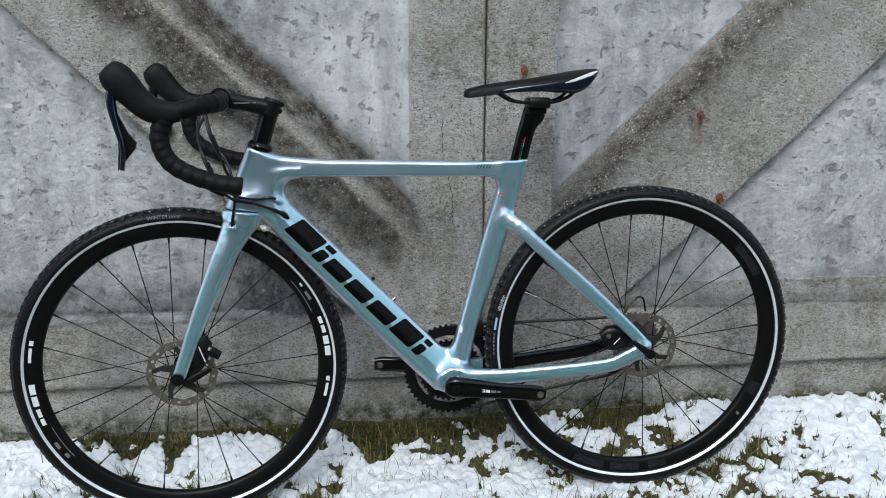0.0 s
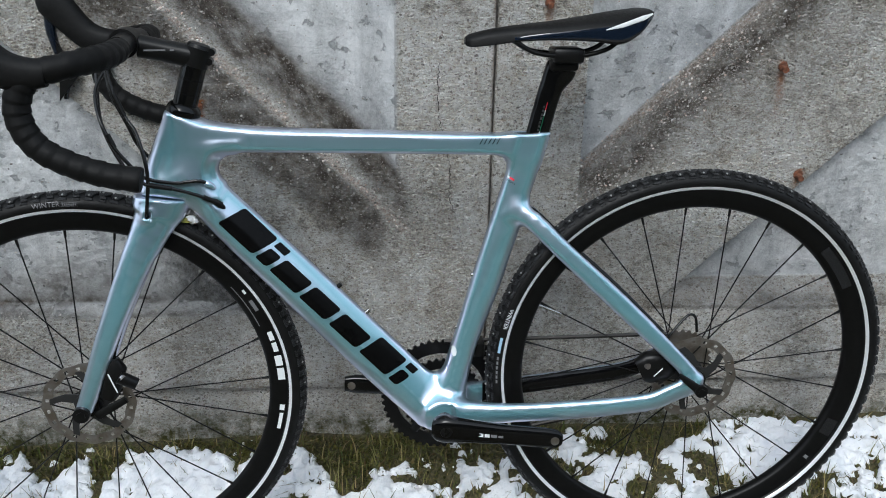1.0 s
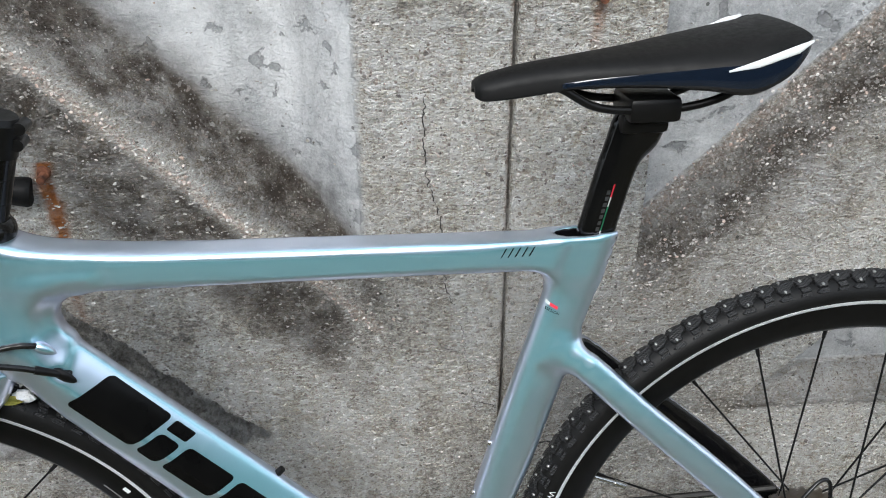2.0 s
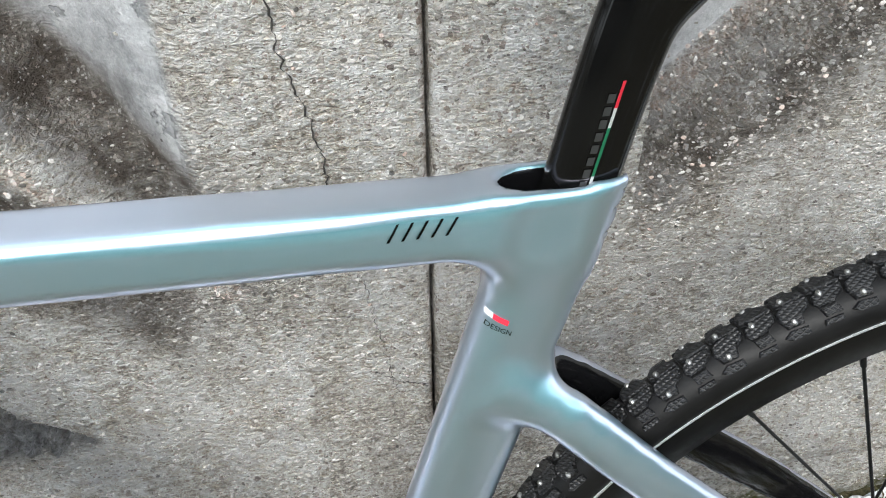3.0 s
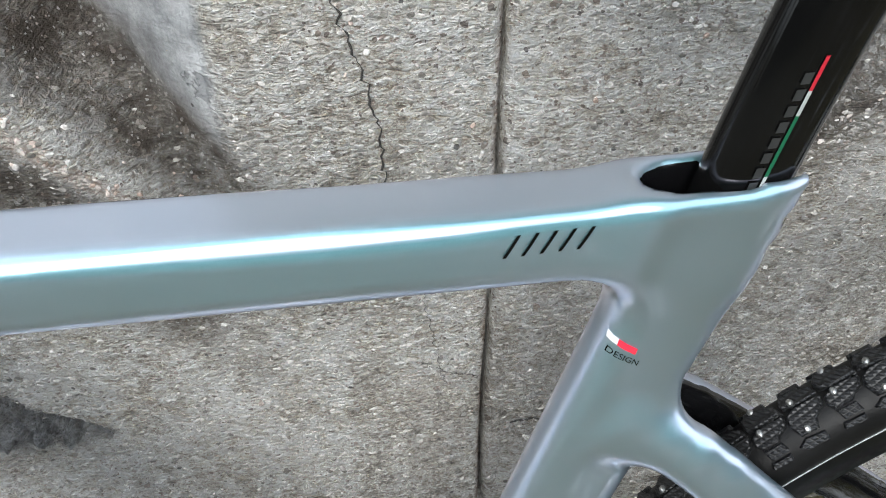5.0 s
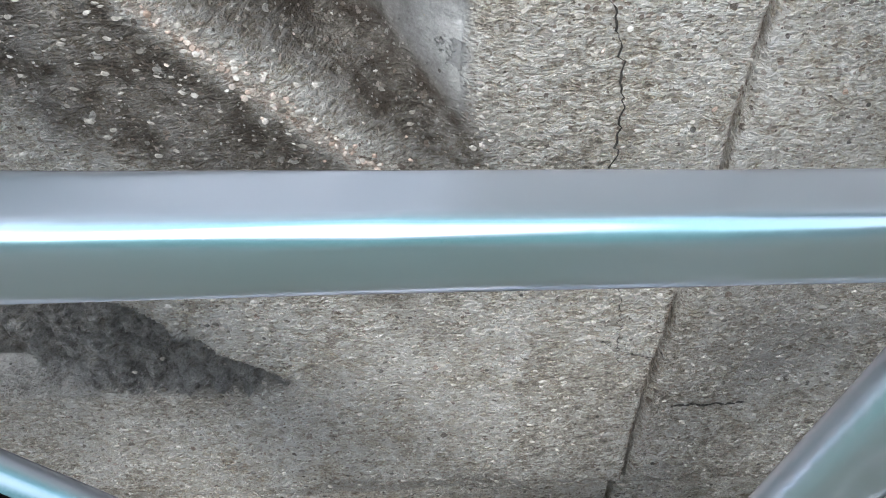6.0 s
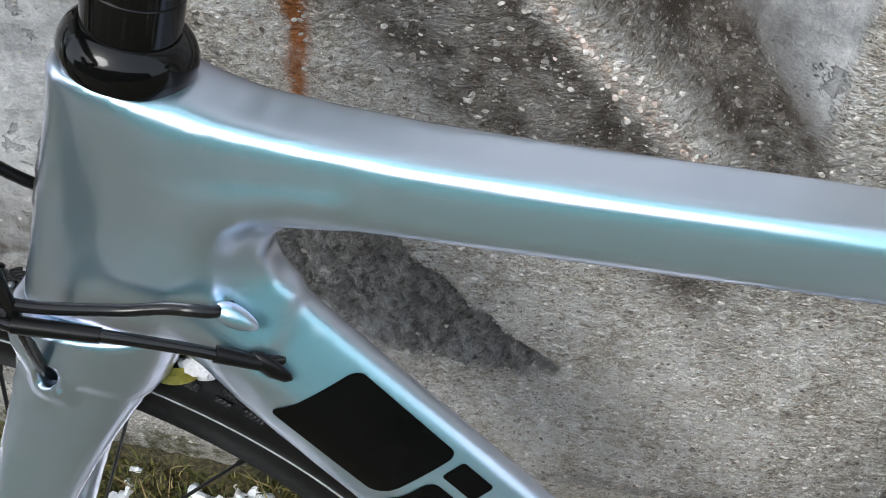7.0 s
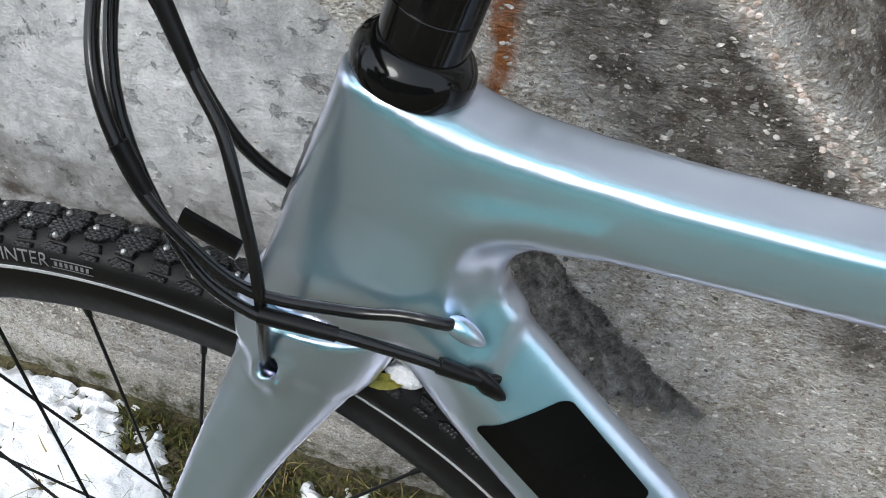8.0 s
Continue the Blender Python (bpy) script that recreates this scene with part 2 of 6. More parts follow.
    c = g.mix(g.math("MULTIPLY", rust, g.ramp(g.noise(60.0, 5.0), [(0.2, 0.55), (0.6, 1.0)])), c, g.mix(g.noise(110.0, 3.0), (0.20, 0.055, 0.014), (0.50, 0.20, 0.06)))
    moss = g.attr("moss")
    c = g.mix(g.math("MULTIPLY", moss, g.ramp(g.noise(30.0, 6.0, 0.7), [(0.38, 0.0), (0.6, 1.0)])), c, (0.085, 0.085, 0.025))
    g.set("Base Color", c)
    h = g.math("ADD", g.math("MULTIPLY", fine, g.math("ADD", 0.25, g.math("MULTIPLY", rough, 0.25))), g.math("MULTIPLY", speck, g.math("MULTIPLY", rough, 1.1)))
    h = g.math("ADD", h, g.math("MULTIPLY", grain, 0.5))
    h = g.math("ADD", h, g.math("MULTIPLY", micro, g.math("ADD", 0.08, g.math("MULTIPLY", rough, 0.06))))
    h = g.math("SUBTRACT", h, g.math("MULTIPLY", pore, 0.9))
    h = g.math("ADD", h, g.math("MULTIPLY", flaky, g.math("ADD", g.math("MULTIPLY", chips, 0.75), g.math("MULTIPLY", chips_f, 0.40))))
    h = g.math("ADD", h, g.math("MULTIPLY", dark, g.math("MULTIPLY", g.noise(70.0, 4.0, 0.6, distort=0.8), 1.6)))
    g.bump(h, 1.0, 0.009)
    return m


MAT["concrete"] = concrete_material()
MAT["crack"] = material("crack_dirt", (0.035, 0.032, 0.028), 0.95)


def soil_material():
    m = material("winter_soil", (0.10, 0.09, 0.05), 0.95)
    g = Graph(m)
    a = g.mix(g.ramp(g.noise(18.0, 6.0, 0.7), [(0.35, 0.0), (0.65, 1.0)]), (0.020, 0.016, 0.010), (0.055, 0.052, 0.018))
    a = g.mix(g.ramp(g.noise(160.0, 4.0, 0.7), [(0.4, 0.0), (0.75, 1.0)]), a, (0.15, 0.125, 0.06))
    # open snow further out on the meadow
    sep = g.t.nodes.new("ShaderNodeSeparateXYZ")
    g.link(g.co, sep.inputs[0])
    near = g.math("LESS_THAN", g.math("ADD", sep.outputs[1], g.math("MULTIPLY", g.noise(5.0, 5.0), 0.3)), 1.62)
    side = g.math("GREATER_THAN", g.math("ABSOLUTE", g.math("SUBTRACT", sep.outputs[0], 0.2)), 1.35)
    side = g.math("MAXIMUM", side, g.math("GREATER_THAN", sep.outputs[1], 2.1))
    cover = g.math("MULTIPLY", g.math("MAXIMUM", near, side), g.ramp(g.noise(3.0, 10.0, 0.72), [(0.575, 0.0), (0.625, 1.0)]))
    g.set("Base Color", g.mix(cover, a, (0.74, 0.76, 0.79)))
    g.bump(g.noise(120.0, 5.0, 0.7), 0.8, 0.008)
    return m


MAT["ground"] = soil_material()
MAT["snow"] = material("snow", (0.88, 0.90, 0.93), 0.55)
g = Graph(MAT["snow"])
g.set("Base Color", g.ramp(g.noise(24.0, 6.0, 0.7), [(0.25, (0.58, 0.61, 0.65)), (0.5, (0.78, 0.79, 0.81))]))
g.bump(g.math("ADD", g.noise(80.0, 5.0, 0.7), g.math("MULTIPLY", g.noise(420.0, 3.0), 0.4)), 0.7, 0.006)
g.b.inputs["Subsurface Weight"].default_value = 0.25
g.b.inputs["Subsurface Radius"].default_value = (0.02, 0.022, 0.025)
g.b.inputs["Subsurface Scale"].default_value = 0.3


def leaf_material(name, stops):
    m = material(name, (0.1, 0.1, 0.03), 0.65)
    g = Graph(m)
    geo = g.t.nodes.new("ShaderNodeNewGeometry")
    g.set("Base Color", g.ramp(geo.outputs["Random Per Island"], stops))
    g.b.inputs["Specular IOR Level"].default_value = 0.25
    return m


MAT["grass"] = leaf_material("winter_grass", [(0.0, (0.035, 0.055, 0.012)), (0.35, (0.085, 0.10, 0.022)), (0.6, (0.16, 0.15, 0.05)), (0.85, (0.28, 0.22, 0.10)), (1.0, (0.10, 0.055, 0.025))])
MAT["moss"] = leaf_material("moss", [(0.0, (0.018, 0.018, 0.006)), (0.4, (0.050, 0.052, 0.011)), (0.75, (0.11, 0.105, 0.022)), (1.0, (0.07, 0.04, 0.018))])
MAT["rust"] = material("rust", (0.18, 0.06, 0.03), 0.85)
g = Graph(MAT["rust"])
g.set("Base Color", g.ramp(g.noise(120.0, 5.0), [(0.3, (0.06, 0.022, 0.012)), (0.7, (0.23, 0.085, 0.04))]))


# ---- mesh helpers ----
def mesh_object(name, data, mats, parent=None, label=""):
    ob = new(name, data)
    for m in mats if isinstance(mats, (list, tuple)) else [mats]:
        if m and m.name not in [k.name for k in data.materials if k]:
            data.materials.append(m)
    if parent:
        ob.parent = parent
    if label:
        tagged(ob, label)
    return ob


def part(name, bm, mat, parent=None, label="", smooth=True):
    data = bpy.data.meshes.new(name)
    bm.normal_update()
    bm.to_mesh(data)
    bm.free()
    if smooth:
        data.shade_smooth()
        data.set_sharp_from_angle(angle=radians(40))
    return mesh_object(name, data, mat, parent, label)


def raw(name, verts, faces, mat, parent=None, label="", smooth=True):
    data = bpy.data.meshes.new(name)
    data.from_pydata([tuple(v) for v in verts], [], [tuple(f) for f in faces])
    data.update()
    if smooth:
        data.shade_smooth()
        data.set_sharp_from_angle(angle=radians(40))
    return mesh_object(name, data, mat, parent, label)


def loft(bm, stations, n=2.0, seg=20, side=Vector((0, 1, 0))):
    """A closed skin over sections (x, y, z, half height, half width), superelliptic of power n."""
    pts = [Vector(s[:3]) for s in stations]
    rings = []
    for i, s in enumerate(stations):
        u = (pts[min(i + 1, len(pts) - 1)] - pts[max(i - 1, 0)]).normalized()
        l = (side - u * side.dot(u)).normalized()
        m = u.cross(l)
        ring = []
        for k in range(seg):
            a = 2 * math.pi * k / seg
            ca, sa = math.cos(a), math.sin(a)
            p = pts[i] + m * (s[3] * math.copysign(abs(ca) ** (2 / n), ca)) + l * (s[4] * math.copysign(abs(sa) ** (2 / n), sa))
            ring.append(bm.verts.new(p))
        rings.append(ring)
    for a, b in zip(rings, rings[1:]):
        for k in range(seg):
            bm.faces.new((a[k], a[(k + 1) % seg], b[(k + 1) % seg], b[k]))
    bm.faces.new(rings[0][::-1])
    bm.faces.new(rings[-1])
    bmesh.ops.recalc_face_normals(bm, faces=bm.faces)


def spline(points, per=8):
    """Catmull-Rom through rows of numbers."""
    p = [np.array(q, float) for q in points]
    p = [2 * p[0] - p[1]] + p + [2 * p[-1] - p[-2]]
    out = []
    for i in range(1, len(p) - 2):
        for k in range(per):
            t = k / per
            out.append(0.5 * (2 * p[i] + (p[i + 1] - p[i - 1]) * t + (2 * p[i - 1] - 5 * p[i] + 4 * p[i + 1] - p[i + 2]) * t * t + (3 * p[i] - p[i - 1] - 3 * p[i + 1] + p[i + 2]) * t ** 3))
    out.append(p[-2])
    return out


def tube(points, radius, per=6, seg=10):
    bm = bmesh.new()
    loft(bm, [(*q[:3], radius, radius) for q in spline(points, per)], 2.0, seg, Vector((0.3, 0.9, 0.31)))
    return bm


def cylinder(bm, a, b, r1, r2=None, seg=24):
    a, b = Vector(a), Vector(b)
    m = Matrix.Translation((a + b) / 2) @ (b - a).to_track_quat("Z", "Y").to_matrix().to_4x4()
    return bmesh.ops.create_cone(bm, cap_ends=True, segments=seg, radius1=r1, radius2=r1 if r2 is None else r2, depth=(b - a).length, matrix=m)


def box(bm, centre, size, m=None, bevel=0.0):
    got = bmesh.ops.create_cube(bm, size=1.0, matrix=(m or Matrix()) @ Matrix.Translation(centre) @ Matrix.Diagonal((*size, 1)))
    if bevel:
        edges = list({e for v in got["verts"] for e in v.link_edges})
        bmesh.ops.bevel(bm, geom=edges, offset=bevel, segments=2, affect="EDGES", profile=0.5)


def revolve(profile, seg=160, closed=True):
    """Profile of (radius, y) turned round the y axis: vertices and faces."""
    n = len(profile)
    v = [(r * math.cos(2 * math.pi * k / seg), y, r * math.sin(2 * math.pi * k / seg)) for k in range(seg) for r, y in profile]
    f = []
    for k in range(seg):
        for i in range(n if closed else n - 1):
            j, q = (i + 1) % n, (k + 1) % seg
            f.append((k * n + i, q * n + i, q * n + j, k * n + j))
    return v, f


# ---- smooth solids from blended tubes ----
def tube_field(P, stations, n, taper=0.0):
    """Rough distance of the points P to a tube of sections (x, y, z, half height, half width), narrowed by taper towards its upper edge."""
    best = np.full(len(P), 1.0)
    if len(stations) > 2:
        stations = spline(stations, 3)
    for a, b in zip(stations, stations[1:]):
        p0, p1 = np.array(a[:3]), np.array(b[:3])
        L = np.linalg.norm(p1 - p0)
        u = (p1 - p0) / L
        pad = max(a[3], a[4], b[3], b[4]) + 0.036
        near = np.all((P > np.minimum(p0, p1) - pad) & (P < np.maximum(p0, p1) + pad), axis=1)
        if not near.any():
            continue
        R = P[near] - p0
        s = R @ u
        t = np.clip(s / L, 0, 1)
        l = np.array([0, 1.0, 0]) - u * u[1]
        l /= np.linalg.norm(l)
        m = np.cross(u, l)
        A, B = R @ m, R @ l
        h, w = a[3] + (b[3] - a[3]) * t, a[4] + (b[4] - a[4]) * t
        w = w * (1 - taper * np.clip(A / h, 0, 1))
        k = np.maximum(((np.abs(A) / h) ** n + (np.abs(B) / w) ** n) ** (1 / n), 0.05)
        r = np.hypot(A, B)
        d = np.where(k < 0.2, -0.8 * np.minimum(h, w), r * (1 - 1 / k))
        i0, i1 = a is stations[0], b is stations[-1]
        d = np.maximum(d, np.maximum(s - L - (0 if i1 else 0.005), -s - (0 if i0 else 0.005)))
        best[near] = np.minimum(best[near], d)
    return best


def smin(a, b, k):
    h = np.maximum(k - np.abs(a - b), 0) / k
    return np.minimum(a, b) - h * h * k / 4


def net(field, lo, hi, step):
    """Vertices and quads of the surface on which field is zero."""
    ax = [np.arange(lo[i], hi[i] + step, step) for i in range(3)]
    shape = tuple(len(a) for a in ax)
    G = np.stack(np.meshgrid(*ax, indexing="ij"), -1).reshape(-1, 3)
    V = field(G).reshape(shape)
    inside = V < 0
    c = [slice(0, -1), slice(1, None)]
    acc = np.zeros(tuple(s - 1 for s in shape) + (3,))
    cnt = np.zeros(tuple(s - 1 for s in shape))
    for axis in range(3):
        for i in (0, 1):
            for j in (0, 1):
                o = [0, 0, 0]
                oth = [k for k in range(3) if k != axis]
                o[oth[0]], o[oth[1]] = i, j
                q = o.copy()
                q[axis] = 1
                va = V[tuple(c[k] for k in o)]
                vb = V[tuple(c[k] for k in q)]
                cross = (va < 0) != (vb < 0)
                t = np.where(cross, va / np.where(cross, va - vb, 1), 0)
                for k in range(3):
                    acc[..., k] += cross * (t if k == axis else o[k])
                cnt += cross
    cells = cnt > 0
    idx = np.full(cells.shape, -1)
    idx[cells] = np.arange(cells.sum())
    ijk = np.argwhere(cells)
    verts = np.array(lo) + (ijk + acc[cells] / cnt[cells][:, None]) * step
    quads = []
    for axis in range(3):
        a0, a1 = [slice(None)] * 3, [slice(None)] * 3
        a0[axis], a1[axis] = slice(0, -1), slice(1, None)
        x = inside[tuple(a0)] != inside[tuple(a1)]
        e = np.argwhere(x)
        o1, o2 = [k for k in range(3) if k != axis]
        e = e[(e[:, o1] > 0) & (e[:, o2] > 0)]
        flip = inside[tuple(a0)][tuple(e.T)]
        if axis == 1:
            flip = ~flip
        def at(i, j):
            q = e.copy()
            q[:, o1] -= i
            q[:, o2] -= j
            return idx[tuple(q.T)]
        f = np.stack([at(1, 1), at(0, 1), at(0, 0), at(1, 0)], 1)
        f[~flip] = f[~flip][:, ::-1]
        quads.append(f)
    for _ in range(2):
        d = field(verts)
        g = np.stack([field(verts + np.eye(3)[k] * 4e-4) - d for k in range(3)], 1) / 4e-4
        verts = verts - g * (np.clip(d, -0.002, 0.002) / np.maximum((g * g).sum(1), 0.25))[:, None]
    quads = np.concatenate(quads)
    # even out the small steps of the grid, without shrinking
    edges = np.unique(np.sort(np.concatenate([quads[:, [k, (k + 1) % 4]] for k in range(4)]), axis=1), axis=0)
    valence = np.bincount(edges.ravel(), minlength=len(verts))[:, None]
    for step_by in (0.5, -0.53) * 14:
        total = np.stack([np.bincount(edges[:, 0], verts[edges[:, 1], k], len(verts)) + np.bincount(edges[:, 1], verts[edges[:, 0], k], len(verts)) for k in range(3)], 1)
        verts = verts + step_by * (total / np.maximum(valence, 1) - verts)
    return verts, quads


def solid(name, field, lo, hi, step, mats, parent=None, label=""):
    v, f = net(field, lo, hi, step)
    return quad_mesh(name, v, f, mats, parent, label)


def quad_mesh(name, v, f, mats, parent=None, label=""):
    data = bpy.data.meshes.new(name)
    data.vertices.add(len(v))
    data.vertices.foreach_set("co", np.asarray(v, float).ravel())
    data.loops.add(len(f) * 4)
    data.loops.foreach_set("vertex_index", np.asarray(f).ravel())
    data.polygons.add(len(f))
    data.polygons.foreach_set("loop_start", np.arange(len(f)) * 4)
    data.update(calc_edges=True)
    data.validate()
    data.shade_smooth()
    return mesh_object(name, data, mats, parent, label)


def smooth01(x):
    x = np.clip(x, 0, 1)
    return x * x * (3 - 2 * x)


def fractal(x, y, z=0.0, scale=1.0, octaves=4, seed=0):
    """Cheap value noise in numpy, about -1 to 1."""
    out, amp = np.zeros(np.broadcast(x, y).shape), 1.0
    for o in range(octaves):
        r = np.random.RandomState(seed * 31 + o)
        T = r.rand(64, 64)
        u, v = x * scale, y * scale
        i, j = np.floor(u).astype(int), np.floor(v).astype(int)
        fu, fv = smooth01(u - i), smooth01(v - j)
        g = lambda a, b: T[a % 64, b % 64]
        out = out + amp * 2 * ((g(i, j) * (1 - fu) + g(i + 1, j) * fu) * (1 - fv) + (g(i, j + 1) * (1 - fu) + g(i + 1, j + 1) * fu) * fv - 0.5)
        scale, amp = scale * 2.03, amp * 0.5
    return out


# ---- the concrete wall ----
JOINT = 0.260
FACE = 1.925


def wall_depth(x, z):
    """How far the wall's face lies behind its front plane."""
    left = x < JOINT
    d = np.zeros(x.shape)
    wob = 0.006 * fractal(x, z, scale=9, seed=5)
    # upper hollow panels between the border and the diagonal ribs
    hl = smooth01((x + z - 0.598 + wob) / 0.080) * smooth01((0.105 - x) / 0.11)
    hr = smooth01((z - x - 0.100 + 0.5 * wob) / 0.06) * smooth01((x - 0.421) / 0.008)
    d += np.where(left, 0.088 * hl, 0.075 * hr)
    # lower hollow panels outside the ribs, above the foot beam
    chip = 0.010 * fractal(x, z, scale=22, octaves=3, seed=8)
    near_tip = smooth01((x + 0.30) / 0.1)
    foot = smooth01((z - 0.312 + 0.5 * chip) / 0.012)
    foot = foot * (1 - near_tip) + near_tip * np.clip((z - 0.318 + 0.6 * chip) / 0.11, 0, 1) ** 0.7
    ll = smooth01((0.270 + chip * (0.15 + 0.65 * near_tip) - x - z) / (0.006 + 0.003 * near_tip)) * foot
    lr = smooth01((x - z - 0.266) / 0.008) * smooth01((z - 0.318) / 0.045)
    d += np.where(left, 0.040 * ll, 0.036 * lr)
    # foot beam with a recessed plinth
    d += -0.014 * smooth01((0.30 - z) / 0.14)
    d += 0.022 * smooth01((0.158 + 0.4 * chip - z) / 0.015)
    # uneven casting
    d += 0.0025 * fractal(x, z, scale=7, seed=2) + 0.0010 * fractal(x, z, scale=60, octaves=3, seed=3)
    rough = np.maximum(0, 1 - np.where(left, hl, hr) * 1.5)
    d += 0.0012 * rough * fractal(x, z, scale=130, octaves=2, seed=4)
    return d


BOLTS = [(0.347, 0.900), (0.768, 0.793), (0.832, 0.593), (-0.252, 0.722)]


def wall_panel(name, x0, x1, label):
    xs = np.unique(np.round(np.concatenate([np.arange(max(x0, -0.95), min(x1, 1.35), 0.0030), np.linspace(x0, x1, 26), [x0, x0 + 0.002, x1 - 0.002, x1]]), 5))
    zs = np.unique(np.round(np.concatenate([np.arange(-0.06, 1.13, 0.0030), np.linspace(1.13, 2.4, 24)]), 5))
    X, Z = np.meshgrid(xs, zs, indexing="ij")
    D = wall_depth(X, Z)
    edge = np.minimum(X - x0, x1 - X)
    chipped = np.maximum(0, fractal(X * 0 + x0, Z, scale=38, seed=6 + int(x0 > 0)))
    D += 0.006 * (1 - smooth01(edge / (0.0025 + 0.007 * chipped)))
    left = X < JOINT
    s = np.where(left, X + Z, 0.487 + Z - X)
    grit = 1.3 * np.where(left, np.exp(-((s - 0.592) / 0.013) ** 2) * (X < 0.11), 0.7 * np.exp(-((s - 0.632) / 0.008) ** 2) * (X > 0.42)) + 0.18 * (np.abs(X - JOINT) < 0.165) * smooth01((Z - 0.5) / 0.2) + 0.35 * np.exp(-((s - 0.60) / 0.06) ** 2) * (~left) * (X > 0.42)
    grit += np.where(left, 0.4 * np.exp(-((Z - 0.322) / 0.010) ** 2) * (X < -0.05), 0.5 * np.exp(-((Z - 0.342) / 0.016) ** 2) * (X > 0.55))
    wob = 0.03 * fractal(X, Z, scale=8, seed=21)
    inner = np.where(left, smooth01((0.13 - X) / 0.05), smooth01((X - 0.40) / 0.06))
    # films of dirt on the upward slopes of the ribs and below them
    dirt_dark = np.where(left, 1.25 * np.exp(-((s - 0.648 + wob * 0.3) / np.where(s > 0.648, 0.052, 0.034)) ** 2) * inner, 0.75 * np.exp(-((s - 0.600 + wob * 0.3) / 0.042) ** 2) * inner * (1 - smooth01((s - 0.640) / 0.010)))
    dirt_dark += np.where(left, 0.95 * smooth01((s - 0.43 + wob) / 0.07) * (1 - smooth01((s - 0.575) / 0.02)) * smooth01((0.10 - X + wob) / 0.08), 0.24 * smooth01((s - 0.40 + wob) / 0.05) * (1 - smooth01((s - 0.62) / 0.04)))
    # darker band over the top edge of the plinth
    dirt_dark += 0.40 * smooth01((0.172 + wob * 0.4 - Z) / 0.01) * smooth01((Z - 0.125 + wob * 0.4) / 0.03)
    dirt_dark *= 1 - np.where(left, 0.9 * np.exp(-((s - 0.592) / 0.012) ** 2), 0)
    # darker line along the bottom of the lower hollows
    dirt_dark += 0.35 * np.exp(-((Z - 0.325) / 0.012) ** 2) * np.where(left, X < -0.05, X > 0.5)
    # darker tone at the tips of the lower hollows
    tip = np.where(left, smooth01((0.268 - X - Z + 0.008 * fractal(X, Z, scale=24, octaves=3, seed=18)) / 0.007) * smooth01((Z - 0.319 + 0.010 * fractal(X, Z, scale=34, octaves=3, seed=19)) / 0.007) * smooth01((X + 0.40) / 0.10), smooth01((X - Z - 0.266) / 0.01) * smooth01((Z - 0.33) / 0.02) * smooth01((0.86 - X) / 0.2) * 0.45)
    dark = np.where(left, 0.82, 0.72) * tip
    D += np.where(left, tip, 0) * (0.011 * fractal(X * 2.2 + Z * 0.9, Z * 0.55, scale=40, octaves=3, seed=17) + 0.004 * fractal(X, Z, scale=95, octaves=2, seed=16))
    hl = smooth01((X + Z - 0.66) / 0.04) * smooth01((0.095 - X) / 0.012)
    hr = smooth01((Z - X - 0.150) / 0.010) * smooth01((X - 0.424) / 0.006)
    ll = smooth01((0.27 - X - Z) / 0.02) * (1 - tip)
    lr = smooth01((X - Z - 0.266) / 0.01)
    # lower hollows and foot beam toned darker, the hollows more towards the bottom
    dirt_dark += 0.34 * np.where(left, ll, lr) * smooth01((0.66 - Z) / 0.2) * smooth01((Z - 0.30) / 0.02) * (0.55 + 0.45 * fractal(X, Z, scale=16, seed=33))
    dirt_dark += 0.16 * smooth01((0.32 - Z) / 0.02) * smooth01((Z - 0.16) / 0.02) * (0.6 + 0.4 * fractal(X, Z, scale=8, seed=34))
    dirt_dark += np.where(left, 0.55 * smooth01((-0.33 - X) / 0.08), 0.12) * smooth01((0.425 - Z + wob) / 0.06) * smooth01((Z - 0.318) / 0.01)
    # thin dark line where the lower hollows meet the foot beam
    dirt_dark += 0.5 * np.exp(-((Z - 0.314 + 0.1 * wob) / 0.004) ** 2) * np.where(left, X < -0.3, X > 0.52)
    rough = 1 - np.clip(np.where(left, (hl + ll) * smooth01((Z - 0.30) / 0.03), (hr + lr) * smooth01((Z - 0.362) / 0.008)), 0, 0.9)
    rust = np.zeros(X.shape)
    for k, (bx, bz) in enumerate(BOLTS):
        w = (0.0065 if k < 3 else 0.0075) * (1 + 0.25 * fractal(X, Z, scale=60, seed=40 + k))
        length = (0.10, 0.12, 0.05, 0.26)[k]
        run = np.exp(-((X - bx - 0.003 * fractal(X * 0, Z, scale=20, seed=50 + k)) / w) ** 2) * (Z < bz + 0.012) * (1 - smooth01((bz - Z) / length)) * (0.55, 0.6, 0.8, 1.5)[k] * 1.3
        rust = np.maximum(rust, np.clip(run, 0, 1))
    # sandy lip along the joint
    rust = np.maximum(rust, 0.26 * (1 - smooth01(edge / (0.004 + 0.004 * chipped))) * (np.abs(X - JOINT) < 0.02) * left)
    moss = np.clip(smooth01((0.10 - Z + wob) / 0.06), 0, 1)
    nx, nz = X.shape
    V = np.stack([X, FACE + D, Z], -1).reshape(-1, 3)
    k = np.arange(nx * nz).reshape(nx, nz)
    F = np.stack([k[:-1, :-1], k[1:, :-1], k[1:, 1:], k[:-1, 1:]], -1).reshape(-1, 4)
    rim = np.concatenate([k[:, 0], k[-1, 1:], k[::-1, -1][1:], k[0, ::-1][1:-1]])
    nb = len(rim)
    back = np.arange(nb) + len(V)
    B = V[rim].copy()
    B[:, 1] = FACE + 0.30
    S = np.stack([np.roll(rim, -1), rim, back, np.roll(back, -1)], 1)
